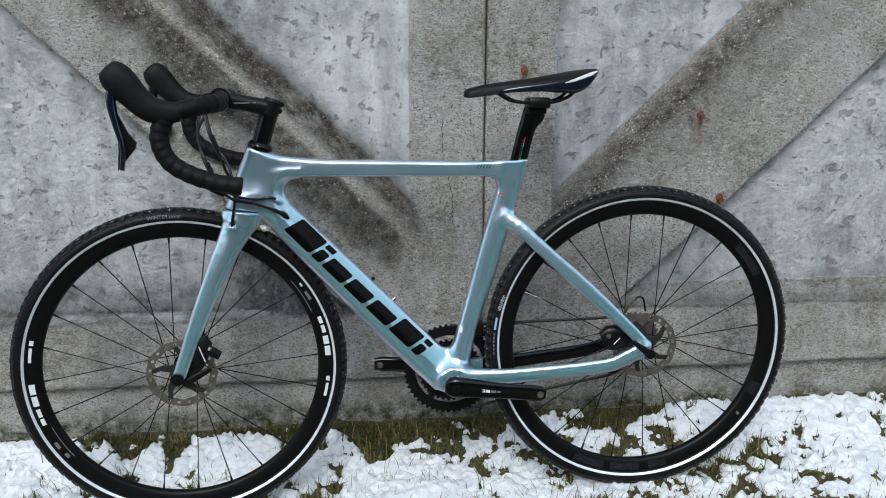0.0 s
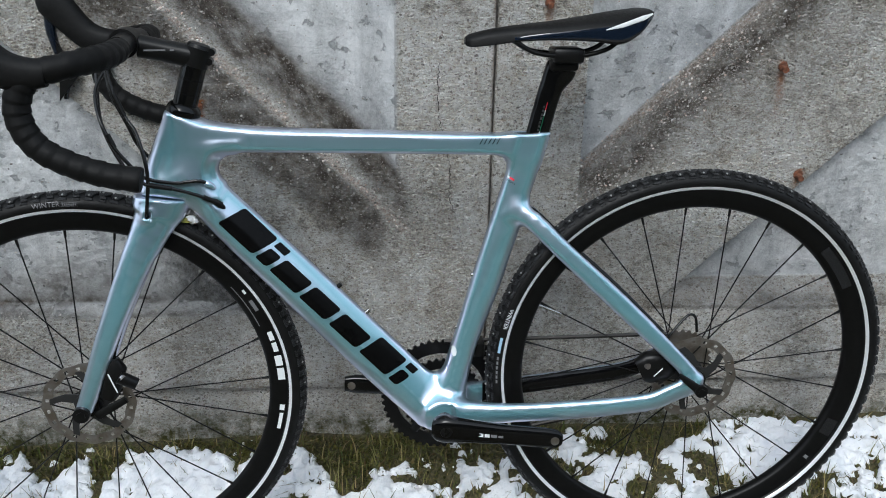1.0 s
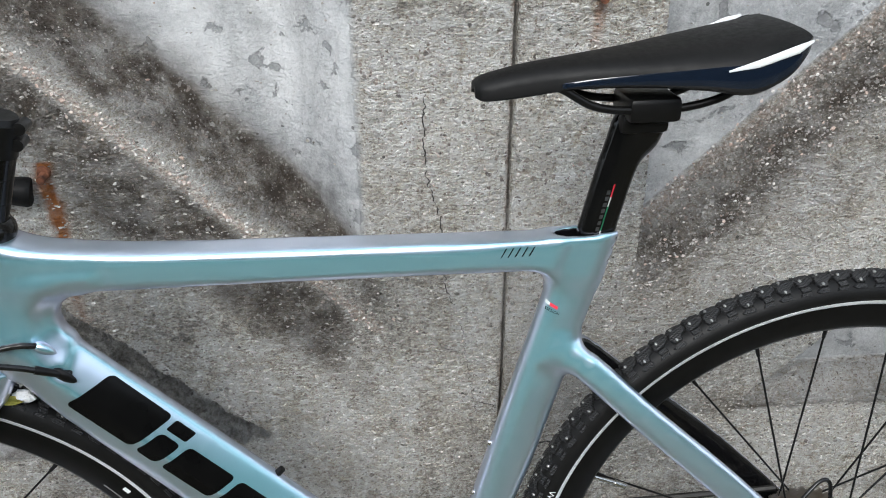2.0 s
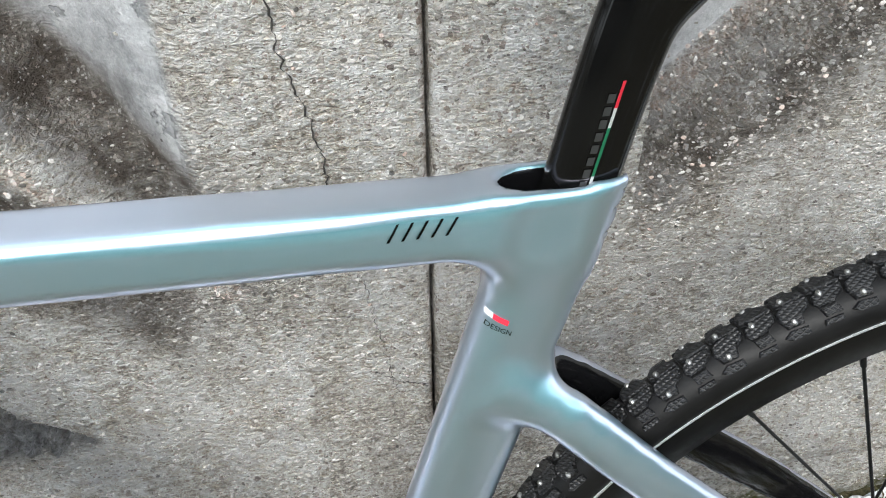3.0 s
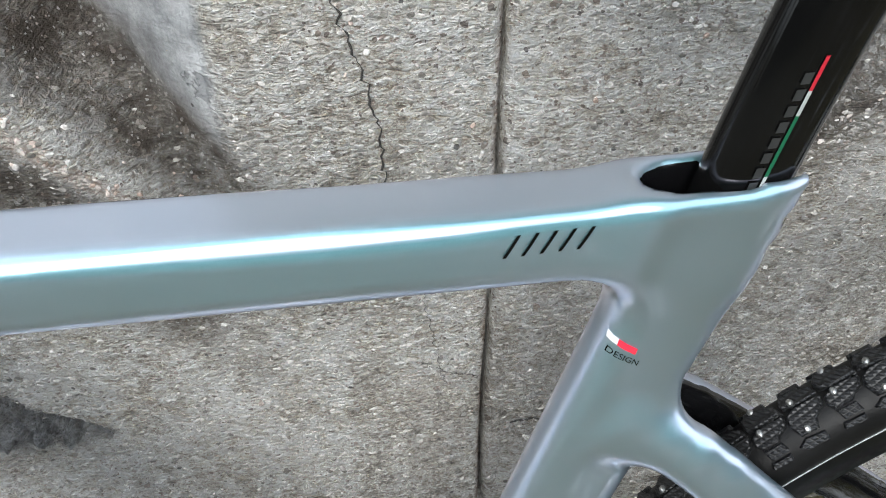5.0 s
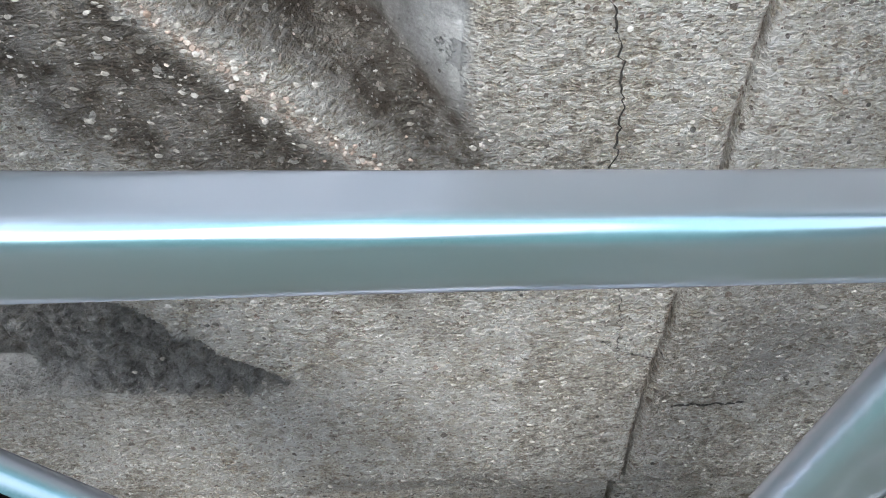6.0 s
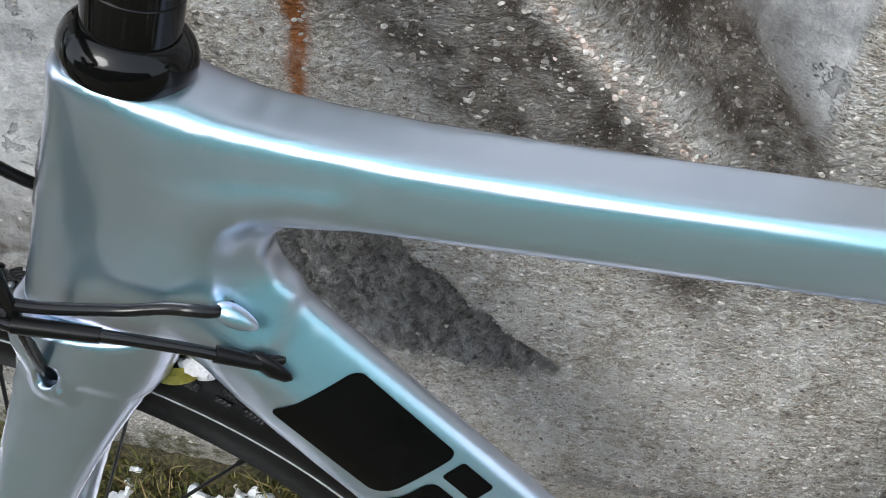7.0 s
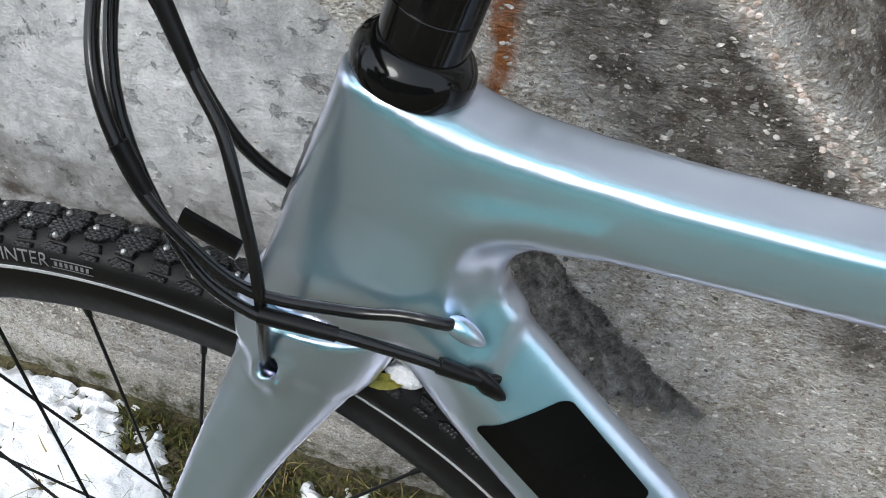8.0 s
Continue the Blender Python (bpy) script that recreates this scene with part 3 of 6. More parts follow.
    ob = quad_mesh(name, np.concatenate([V, B]), np.concatenate([F, S]), MAT["concrete"])
    for key, val in (("rough", rough), ("grit", np.clip(grit, 0, 1)), ("dirt_dark", np.clip(dirt_dark, 0, 1)), ("dark", dark), ("rust", rust), ("moss", moss)):
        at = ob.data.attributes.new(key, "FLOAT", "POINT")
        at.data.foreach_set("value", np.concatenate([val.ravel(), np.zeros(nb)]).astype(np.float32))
    return tagged(ob, label, "wall", kind="structure")


wall_panel("wall_west", -2.6, JOINT - 0.0020, "weathered grey precast concrete panel with diagonal rib and exposed pebbles")
wall_panel("wall_east", JOINT + 0.0022, 3.0, "weathered grey concrete panel with diagonal rib and rusty bolts")
bm = bmesh.new()
box(bm, (0.2, FACE + 0.35, 1.15), (5.6, 0.09, 2.5))
tagged(part("wall_core", bm, MAT["crack"], smooth=False), "dark concrete core behind the wall panels", "wall", kind="structure")


def stone_material(name, stops):
    m = material(name, (0.5, 0.5, 0.5), 0.85)
    g = Graph(m)
    geo = g.t.nodes.new("ShaderNodeNewGeometry")
    tone = g.ramp(geo.outputs["Random Per Island"], stops)
    g.set("Base Color", g.mix(0.6, tone, g.ramp(g.noise(420.0, 3.0), [(0.35, 0.3), (0.65, 0.7)]), "OVERLAY"))
    g.bump(g.noise(600.0, 3.0), 0.5, 0.001)
    return m


def bedded(name, r, px, pz, ra, levels, wide, mat, label):
    """Small uneven stones half sunk in the wall's face; levels: (radius, height) of each ring."""
    n, ring = len(px), 6
    y = FACE + wall_depth(px, pz)
    turn, squash = r.uniform(0, 6.28, n), r.uniform(0.5, 1.0, n)
    turn = np.where(wide > 1.2, 0.35 * np.sin(turn), turn)
    c, d = np.cos(turn), np.sin(turn)
    tip = r.uniform(-0.6, 0.6, n)
    rows = []
    for k, up in levels:
        for i in range(ring):
            a = 6.2832 * i / ring
            q = ra * k * r.uniform(0.70, 1.15, n)
            u, v = q * math.cos(a) * wide, q * math.sin(a) * squash
            lift = ra * (up + (up > 0) * up * tip * math.sin(a))
            rows.append(np.stack([px + u * c - v * d, y - lift, pz + u * d + v * c], 1))
    V = np.stack(rows, 1).reshape(-1, 3)
    b = np.arange(n) * len(levels) * ring
    F = []
    for base in range(0, ring * (len(levels) - 1), ring):
        for i in range(ring):
            k = (i + 1) % ring
            F.append(np.stack([b + base + i, b + base + ring + i, b + base + ring + k, b + base + k], 1))
    top = (len(levels) - 1) * ring
    F.append(np.stack([b + top + 3, b + top + 2, b + top + 1, b + top], 1))
    F.append(np.stack([b + top, b + top + 5, b + top + 4, b + top + 3], 1))
    ob = quad_mesh(name, V, np.concatenate(F), mat)
    ob.data.polygons.foreach_set("use_smooth", np.zeros(len(ob.data.polygons), bool))
    return tagged(ob, label, "gravel", kind="stuff")


MAT["pebble"] = stone_material("pale_pebbles", [(0.0, (0.36, 0.27, 0.22)), (0.25, (0.50, 0.40, 0.34)), (0.5, (0.58, 0.51, 0.46)), (0.7, (0.46, 0.42, 0.39)), (0.88, (0.70, 0.68, 0.65)), (1.0, (0.28, 0.22, 0.18))])
MAT["grain"] = stone_material("concrete_grains", [(0.0, (0.13, 0.12, 0.105)), (0.25, (0.25, 0.235, 0.21)), (0.6, (0.36, 0.34, 0.305)), (0.88, (0.43, 0.41, 0.375)), (1.0, (0.54, 0.52, 0.49))])
rr = np.random.RandomState(77)
n = 98000
px, pz = rr.uniform(-0.95, 1.35, n), rr.uniform(0.05, 1.10, n)
left = px < JOINT
ribline = np.where(left, px + pz, 0.487 + pz - px)
on_border = np.abs(px - JOINT) < 0.165
hollow = np.where(left, (px + pz > 0.66) & (px < 0.09), (pz - px > 0.15) & (px > 0.43)) | (np.where(left, px + pz < 0.26, px - pz > 0.30) & (pz > 0.32))
slope = (ribline > 0.612) & (ribline < np.where(left, 0.70, 0.612)) & ~on_border
grimy = left & (ribline > 0.44) & (ribline < 0.58) & (px < 0.06)
prob = np.where(hollow, 0.03, np.where(slope, 0.08, np.where(grimy, 0.30, 0.75))) * (0.45 + 0.55 * smooth01(0.5 + fractal(px, pz, scale=9, seed=91)))
keep = (rr.rand(n) < prob) & (np.abs(px - JOINT) > 0.006)
px, pz = px[keep], pz[keep]
bedded("concrete_grains", rr, px, pz, 0.0007 + 0.0018 * rr.rand(len(px)) ** 1.8, ((1.05, -0.2), (0.72, 0.36)), 1.4, MAT["grain"], "scaling sandy grains in the weathered concrete face")
n = 105000
px, pz = rr.uniform(-0.95, 1.35, n), rr.uniform(0.05, 1.10, n)
left = px < JOINT
crest = np.where(left, px + pz - 0.594, pz - px - 0.145)
crest = crest + 0.006 * fractal(px, pz, scale=14, seed=92)
onrib = np.exp(-(crest / 0.0105) ** 2) * np.where(left, px < 0.10, px > 0.42)
spread = np.where(left, np.exp(-((crest - 0.03) / 0.05) ** 2) * (px < 0.10), 7.0 * np.exp(-((crest + 0.035) / 0.035) ** 2) * (px > 0.42) * (crest < 0.008))
border = (np.abs(px - JOINT) < 0.165) & (np.abs(px - JOINT) > 0.008) & (pz > 0.45)
keep = rr.rand(n) < np.where(left, 0.95, 0.55) * onrib + 0.026 * spread + 0.010 * border + 0.0004
px, pz = px[keep], pz[keep]
bedded("pebbles", rr, px, pz, 0.0009 + 0.0021 * rr.rand(len(px)) ** 1.5, ((1.05, -0.15), (0.95, 0.22), (0.6, 0.42)), 1.0, MAT["pebble"], "pale pebbles laid bare along the ribs of the wall")

# plain dark backdrop added unseen behind the camera, closing the place and darkening reflections
bm = bmesh.new()
box(bm, (0.0, -7.0, 2.2), (30.0, 1.2, 4.6))
MAT["hedge"] = material("dark_backdrop", (0.035, 0.042, 0.03), 0.9)
g = Graph(MAT["hedge"])
g.set("Base Color", g.ramp(g.noise(4.0, 6.0, 0.7), [(0.3, (0.010, 0.011, 0.009)), (0.7, (0.038, 0.041, 0.034))]))
tagged(part("backdrop_behind", bm, MAT["hedge"], smooth=False), "plain dark backdrop added out of view to darken reflections", "hedge", kind="structure")


def crack(points, width, seed):
    """A hairline crack: a thin wandering strip lying in the face."""
    r = random.Random(seed)
    pts = spline([(x, 0, z) for x, z in points], 14)
    run = Vector((points[-1][0] - points[0][0], points[-1][1] - points[0][1])).normalized()
    cx, cz = abs(run.y), -abs(run.x)
    bm = bmesh.new()
    rows = []
    for i, q in enumerate(pts):
        x = q[0] + r.uniform(-1, 1) * 0.0022
        z = q[2] + r.uniform(-1, 1) * 0.001
        w = width * r.uniform(0.25, 1.0) * (0.3 if i in (0, len(pts) - 1) else 1)
        y = FACE + float(wall_depth(np.array([x]), np.array([z]))[0]) - 0.0016 - 0.9 * width
        rows.append((bm.verts.new((x - w * cx, y, z - w * cz)), bm.verts.new((x, y - 0.0003, z)), bm.verts.new((x + w * cx, y, z + w * cz))))
    for a, b in zip(rows, rows[1:]):
        bm.faces.new((a[0], a[1], b[1], b[0]))
        bm.faces.new((a[1], a[2], b[2], b[1]))
    return tagged(part("wall_crack", bm, MAT["crack"]), "thin dark crack in the concrete", "crack", kind="structure")


crack([(0.163, 0.80), (0.160, 0.74), (0.165, 0.690), (0.177, 0.650), (0.185, 0.60), (0.184, 0.555), (0.195, 0.52)], 0.0009, 3)
crack([(0.200, 0.50), (0.206, 0.475), (0.214, 0.42), (0.222, 0.366), (0.225, 0.34)], 0.0005, 4)
crack([(0.205, 0.380), (0.222, 0.366), (0.238, 0.356), (0.252, 0.351)], 0.0008, 5)
crack([(0.284, 0.277), (0.305, 0.281), (0.33, 0.280), (0.351, 0.281)], 0.0022, 6)


def rusty_bolt(x, z, r):
    bm = bmesh.new()
    y = FACE + float(wall_depth(np.array([x]), np.array([z]))[0])
    cylinder(bm, (x, y + 0.03, z), (x, y - 0.016, z - 0.003), r, r * 0.8, seg=10)
    cylinder(bm, (x, y + 0.004, z), (x, y - 0.004, z), r * 1.35, r * 1.1, seg=9)
    for v in bm.verts:
        v.co += Vector((noise.noise(v.co * 90), noise.noise(v.co * 90 + Vector((7, 0, 0))), noise.noise(v.co * 90 + Vector((0, 9, 0))))) * 0.0015
    return tagged(part("rusty_bolt", bm, MAT["rust"]), "rusty iron bolt stub set in the concrete wall", "bolt", "bolts in the wall")


for (x, z), r in zip(BOLTS, (0.0065, 0.0075, 0.0075, 0.006)):
    rusty_bolt(x, z, r)


# ---- the ground ----
def ground_height(x, y):
    return -0.016 + 0.018 * (np.clip(x, -1.5, 1.8) - 0.08) + 0.042 * smooth01((y - 1.70) / 0.2) + 0.006 * fractal(x, y, scale=9, seed=11)


def sheet(name, xs, ys, height, mat, keep=None):
    X, Y = np.meshgrid(xs, ys, indexing="ij")
    V = np.stack([X, Y, height(X, Y)], -1).reshape(-1, 3)
    k = np.arange(X.size).reshape(X.shape)
    F = np.stack([k[:-1, :-1], k[1:, :-1], k[1:, 1:], k[:-1, 1:]], -1).reshape(-1, 4)
    if keep is not None:
        K = keep(X, Y).reshape(-1)
        F = F[K[F].any(1)]
        used = np.unique(F)
        remap = np.zeros(len(V), int)
        remap[used] = np.arange(len(used))
        V, F = V[used], remap[F]
    return raw(name, V, F, mat)


far = np.array([6, 12, 30, 80, 250, 900, 2500.0])
gx = np.concatenate([-far[::-1], np.arange(-3, -1.3, 0.2), np.arange(-1.3, 1.7, 0.012), np.arange(1.7, 3.2, 0.2), far])
gy = np.concatenate([-far[::-1], np.arange(-3, 1.2, 0.2), np.arange(1.2, 1.97, 0.012), [2.2, 3], far])
tagged(sheet("ground", gx, gy, ground_height, MAT["ground"]), "bare winter soil with moss and flattened grass below the wall", "ground", kind="structure")


def snow_amount(x, y):
    """Above nought where snow lies."""
    n = fractal(x, y, scale=6, octaves=5, seed=61) * 0.40 + fractal(x, y, scale=30, octaves=4, seed=62) * 0.58 + fractal(x, y, scale=75, octaves=2, seed=66) * 0.34
    bank = 0.40 - 1.25 * smooth01((y - 1.846 + 0.075 * fractal(x, x * 0, scale=5, seed=63)) / 0.085)
    worn = 0.75 * np.exp(-((y - 1.50) / 0.06) ** 2) * smooth01((x - 0.10) / 0.3)
    rim = 0.7 * smooth01((1.50 - y) / 0.16) + 0.7 * smooth01((np.abs(x - 0.2) - 1.30) / 0.22)
    return n + bank - worn - rim


def snow_height(x, y):
    a = np.clip(snow_amount(x, y), -0.1, 0.5)
    return ground_height(x, y) - 0.004 + 0.024 * np.sqrt(np.maximum(a, 0)) + (0.004 * fractal(x, y, scale=45, octaves=3, seed=64) + 0.0035 * fractal(x, y, scale=110, octaves=2, seed=65)) * (a > 0)


tagged(sheet("snow", np.arange(-1.35, 1.75, 0.005), np.arange(1.32, 1.925, 0.005), snow_height, MAT["snow"], lambda x, y: snow_amount(x, y) > 0.0), "thin patchy old snow over winter grass", "snow", kind="stuff")


def blades(name, count, seed, length, width, where, mat, label, category, lean=1.0):
    r = np.random.RandomState(seed)
    n = count * 12
    x, y = r.uniform(-1.25, 1.6, n), r.uniform(1.30, 1.915, n)
    keep = np.flatnonzero(r.rand(n) < where(x, y, snow_amount(x, y)))[:count]
    x, y = x[keep], y[keep]
    n = len(x)
    z = ground_height(x, y)
    L, w, a = length * r.uniform(0.4, 1.2, n) * (0.75 + 0.6 * np.clip(fractal(x, y, scale=14, seed=9) + 0.3, 0, 1)), width * r.uniform(0.6, 1.3, n), r.uniform(0, 6.283, n)
    out = lean * r.uniform(0.1, 1.0, n) * L
    dx, dy = np.cos(a), np.sin(a)
    up = np.sqrt(np.maximum(L * L - out * out, 0.05 * L * L))
    rows = []
    for t, k in ((0, 1), (0.55, 0.8), (1, 0.12)):
        cx, cy, cz = x + dx * out * t * t, np.minimum(y + dy * out * t * t, 1.918), z - 0.004 + up * (t - 0.25 * t * t)
        rows += [np.stack([cx - dy * w * k, cy + dx * w * k, cz], 1), np.stack([cx + dy * w * k, cy - dx * w * k, cz], 1)]
    V = np.stack(rows, 1).reshape(-1, 3)
    b = np.arange(n)[:, None] * 6
    F = np.concatenate([b + np.array([0, 1, 3, 2]), b + np.array([2, 3, 5, 4])])
    return tagged(quad_mesh(name, V, F, mat), label, category, kind="stuff")


blades("moss", 30000, 5, 0.020, 0.0024, lambda x, y, a: np.where((y > 1.83) & (a < 0.1), 0.9, np.where(a < 0, 0.5, 0.0)), MAT["moss"], "olive-green moss along the foot of the wall", "moss")
blades("grass", 10000, 6, 0.050, 0.0010, lambda x, y, a: np.where(a < 0.05, 0.7, 0.18), MAT["grass"], "flattened green and straw-coloured winter grass", "grass")


# ---- the bicycle ----
WHEEL_R = 0.338
HUB = Matrix.Translation((0.572, 1.680, 0.337)) @ pose(0, 0, 0, 0, 0, 1.0) @ pose(0, 0, 0, -6.5, 0, 0)
bicycle = new("bicycle")
bicycle.matrix_world = HUB @ Matrix.Translation((0, 0, -WHEEL_R))
tagged(bicycle, "celeste carbon road bicycle with studded tyres leaning on the wall", "bicycle")
RISE = Matrix.Translation((0, 0, WHEEL_R))
STEER_AT, STEER_UP = Vector((-0.799, 0, 0.432)), Vector((math.cos(radians(72)), 0, math.sin(radians(72))))
STEER = Matrix.Translation(STEER_AT) @ Matrix.Rotation(radians(4.0), 4, STEER_UP) @ Matrix.Translation(-STEER_AT)


def on_frame(ob):
    ob.matrix_local = RISE
    return ob


def on_fork(ob):
    ob.matrix_local = RISE @ STEER
    return ob


TOP_TUBE = [(-0.805, 0, 0.397, 0.030, 0.024), (-0.765, 0, 0.3965, 0.024, 0.0215), (-0.72, 0, 0.3945, 0.0195, 0.020), (-0.65, 0, 0.3915, 0.0175, 0.019), (-0.50, 0, 0.388, 0.0165, 0.0182), (-0.36, 0, 0.3845, 0.0160, 0.0175), (-0.275, 0, 0.3825, 0.0165, 0.0170)]
HEAD_TUBE = [(-0.7985, 0, 0.4325, 0.0250, 0.0246), (-0.808, 0, 0.400, 0.0285, 0.0255), (-0.822, 0, 0.360, 0.0310, 0.0265), (-0.842, 0, 0.303, 0.0340, 0.0305)]
DOWN_TUBE = [(-0.7998, 0, 0.3469, 0.0250, 0.0240), (-0.7693, 0, 0.3071, 0.0305, 0.0255), (-0.737, 0, 0.269, 0.0335, 0.0268), (-0.658, 0, 0.1845, 0.0365, 0.0276), (-0.50, 0, 0.0146, 0.0390, 0.0282), (-0.425, 0, -0.064, 0.0375, 0.031)]
SKIRT = [(-0.842, 0, 0.319, 0.0230, 0.0310), (-0.815, 0, 0.3085, 0.0170, 0.0300)]
SEAT_TUBE = [(-0.2635, 0, 0.424, 0.0255, 0.0165), (-0.270, 0, 0.401, 0.0255, 0.0165), (-0.2915, 0, 0.330, 0.0245, 0.0155), (-0.3275, 0, 0.21, 0.0243, 0.0155), (-0.343, 0, 0.157, 0.0240, 0.0165), (-0.377, 0, 0.048, 0.0205, 0.019), (-0.40, 0, -0.045, 0.024, 0.026)]
POST_HOLE = [(-0.262, 0, 0.435, 0.0255, 0.0112), (-0.2775, 0, 0.373, 0.0255, 0.0112)]


def stays(s):
    seat = [(-0.300, 0.006 * s, 0.280, 0.012, 0.009), (-0.272, 0.018 * s, 0.264, 0.0145, 0.0095), (-0.222, 0.031 * s, 0.216, 0.0145, 0.0085), (-0.129, 0.046 * s, 0.130, 0.0155, 0.008), (-0.030, 0.061 * s, 0.034, 0.0125, 0.0075), (-0.004, 0.064 * s, 0.004, 0.0115, 0.0075)]
    chain = [(-0.385, 0.030 * s, -0.063, 0.024, 0.014), (-0.305, 0.045 * s, -0.056, 0.0165, 0.0095), (-0.21, 0.054 * s, -0.049, 0.0160, 0.009), (-0.121, 0.059 * s, -0.0410, 0.0155, 0.0085), (-0.070, 0.062 * s, -0.0325, 0.0155, 0.0082), (-0.032, 0.064 * s, -0.0145, 0.0155, 0.008), (0.006, 0.065 * s, -0.004, 0.012, 0.0075)]
    return seat, chain


def smax(a, b, k):
    return -smin(-a, -b, k)


def ellipsoid(P, centre, axis, length, r):
    v = P - np.array(centre)
    ax = np.array(axis) / np.linalg.norm(axis)
    t = v @ ax
    q = np.sqrt((t / length) ** 2 + ((v - t[:, None] * ax) ** 2).sum(1) / (r * r))
    return (q - 1) * r


def bore(P, at, axis, r, before, after):
    v = P - np.array(at)
    ax = np.array(axis) / np.linalg.norm(axis)
    t = v @ ax
    return np.where((t > -before) & (t < after), np.linalg.norm(v - t[:, None] * ax, axis=1) - r, 1.0)


def frame_field(P):
    x, y, z = P.T
    d = smin(tube_field(P, HEAD_TUBE, 2.6), tube_field(P, TOP_TUBE, 4.6), 0.026)
    d = smin(d, tube_field(P, DOWN_TUBE, 3.4, 0.64), 0.030)
    # web in the throat between top tube and down tube, and the skirt over the fork crown
    below = (x + 0.74) * 0.72 + (z - 0.266) * 0.69
    web = np.maximum.reduce([0.0272 - np.hypot(x + 0.7265, z - 0.3458), (x + 0.7265) * 0.9197 - (z - 0.3458) * 0.3925 + 0.0100, z - 0.390, -below, -0.815 - x])
    d = smin(d, smax(web, np.abs(y) - 0.0105 - 0.0130 * smooth01((np.hypot(x + 0.7265, z - 0.3458) - 0.0272) / 0.028), 0.006), 0.012)
    d = smin(d, tube_field(P, SKIRT, 2.6), 0.018)
    d = np.where(x < -0.8025, smax(d, 0.3134 - 0.13 * (x + 0.854) - z, 0.0015), d)
    d = smax(d, np.abs(y) - 0.0302 + 0.0058 * smooth01((z - 0.33) / 0.05) + np.where(x > -0.7, 1.0, 0.0) * -0.02, 0.008)
    d = smin(d, tube_field(P, SEAT_TUBE, 2.5), 0.034)
    room = 0.0176 + 0.02 * smooth01((-0.33 - x) / 0.14) + 0.02 * smooth01((0.26 - z) / 0.08)
    d = np.where(x > -0.5, smax(d, np.abs(y) - room, 0.006), d)
    # straight rounded rear of the seat tube
    u = (x + 0.2635 - (z - 0.424) * 0.2978) * 0.958
    high = smooth01((z - 0.275) / 0.03) * smooth01((u + 0.055) / 0.035)
    d = np.where((x > -0.42) & (z > 0.25), smax(d, u - 0.0254 - 0.05 * (1 - high), 0.010), d)
    d = np.where((x > -0.42) & (z > 0.25), smax(d, np.abs(y) - 0.0180 + 0.0042 * smooth01((u - 0.006) / 0.020) - 0.03 * (1 - high), 0.006), d)
    # level lip round the seat post
    lip = z - 0.4005 - 0.10 * np.maximum(0, -0.30 - x) - 0.06 * np.maximum(0, x + 0.285)
    d = np.where(x > -0.42, smax(d, lip, 0.003), d)
    d = smin(d, tube_field(P, [(-0.412, -0.036, -0.067, 0.027, 0.027), (-0.410, 0.042, -0.067, 0.030, 0.030)], 2.0), 0.026)
    for s in (-1, 1):
        a, b = stays(s)
        d = smin(d, tube_field(P, a, 2.6), 0.017)
        d = smin(d, tube_field(P, b, 2.6), 0.020)
    d = np.maximum(d, -tube_field(P, POST_HOLE, 2.0))
    d = np.maximum(d, -tube_field(P, [(-0.2820, 0, 0.430, 0.0205, 0.0095), (-0.2890, 0, 0.375, 0.0190, 0.0095)], 2.0))
    # top face of the head tube
    d = smax(d, (x + 0.7985) * 0.309 + (z - 0.4325) * 0.951 - 0.40 * np.clip(x + 0.786, 0, 1), 0.003 + 0.014 * smooth01((x + 0.80) / 0.03))
    # cable ports
    d = np.maximum(d, -ellipsoid(P, (-0.7525, -0.0265, 0.3005), (0.75, 0.05, -0.62), 0.0125, 0.0058))
    return d


frame_mesh = on_frame(solid("frame", frame_field, (-0.90, -0.085, -0.12), (0.03, 0.085, 0.455), 0.0032, MAT["paint"], bicycle, "pearlescent celeste and lilac painted carbon frame"))
fm = frame_mesh.data
co, no = np.zeros(len(fm.vertices) * 3), np.zeros(len(fm.vertices) * 3)
fm.vertices.foreach_get("co", co)
fm.vertices.foreach_get("normal", no)
co, no = co.reshape(-1, 3), no.reshape(-1, 3)
inward = -np.sign(co[:, 1]) * no[:, 1] - 0.30
zone = np.maximum(co[:, 0] + 0.283, np.minimum(-0.01 - co[:, 2], co[:, 0] + 0.34)) * 25
bare = np.minimum.reduce([inward, zone, (0.285 - co[:, 2]) * 25, (np.abs(co[:, 1]) - 0.006) * 60])
pocket = np.minimum(0.0016 - tube_field(co, [(-0.2820, 0, 0.430, 0.0205, 0.0095), (-0.2890, 0, 0.375, 0.0190, 0.0095)], 2.0), 0.3990 - co[:, 2]) * 300
bare = np.maximum(bare, np.where(co[:, 0] > -0.33, pocket, -1.0))
fm.attributes.new("bare", "FLOAT", "POINT").data.foreach_set("value", bare.astype(np.float32))

FORK_LEG = [(-0.831, 0.0130, 0.316, 0.037, 0.0165), (-0.841, 0.0175, 0.293, 0.0350, 0.0165), (-0.857, 0.0265, 0.262, 0.0285, 0.0145), (-0.889, 0.0385, 0.20, 0.0218, 0.0110), (-0.933, 0.0475, 0.10, 0.0172, 0.0105), (-0.970, 0.0525, 0.005, 0.0140, 0.0100), (-0.981, 0.054, -0.022, 0.0130, 0.0090)]
CROWN = [(-0.838, 0, 0.320, 0.0325, 0.0275), (-0.846, 0, 0.298, 0.032, 0.0290)]


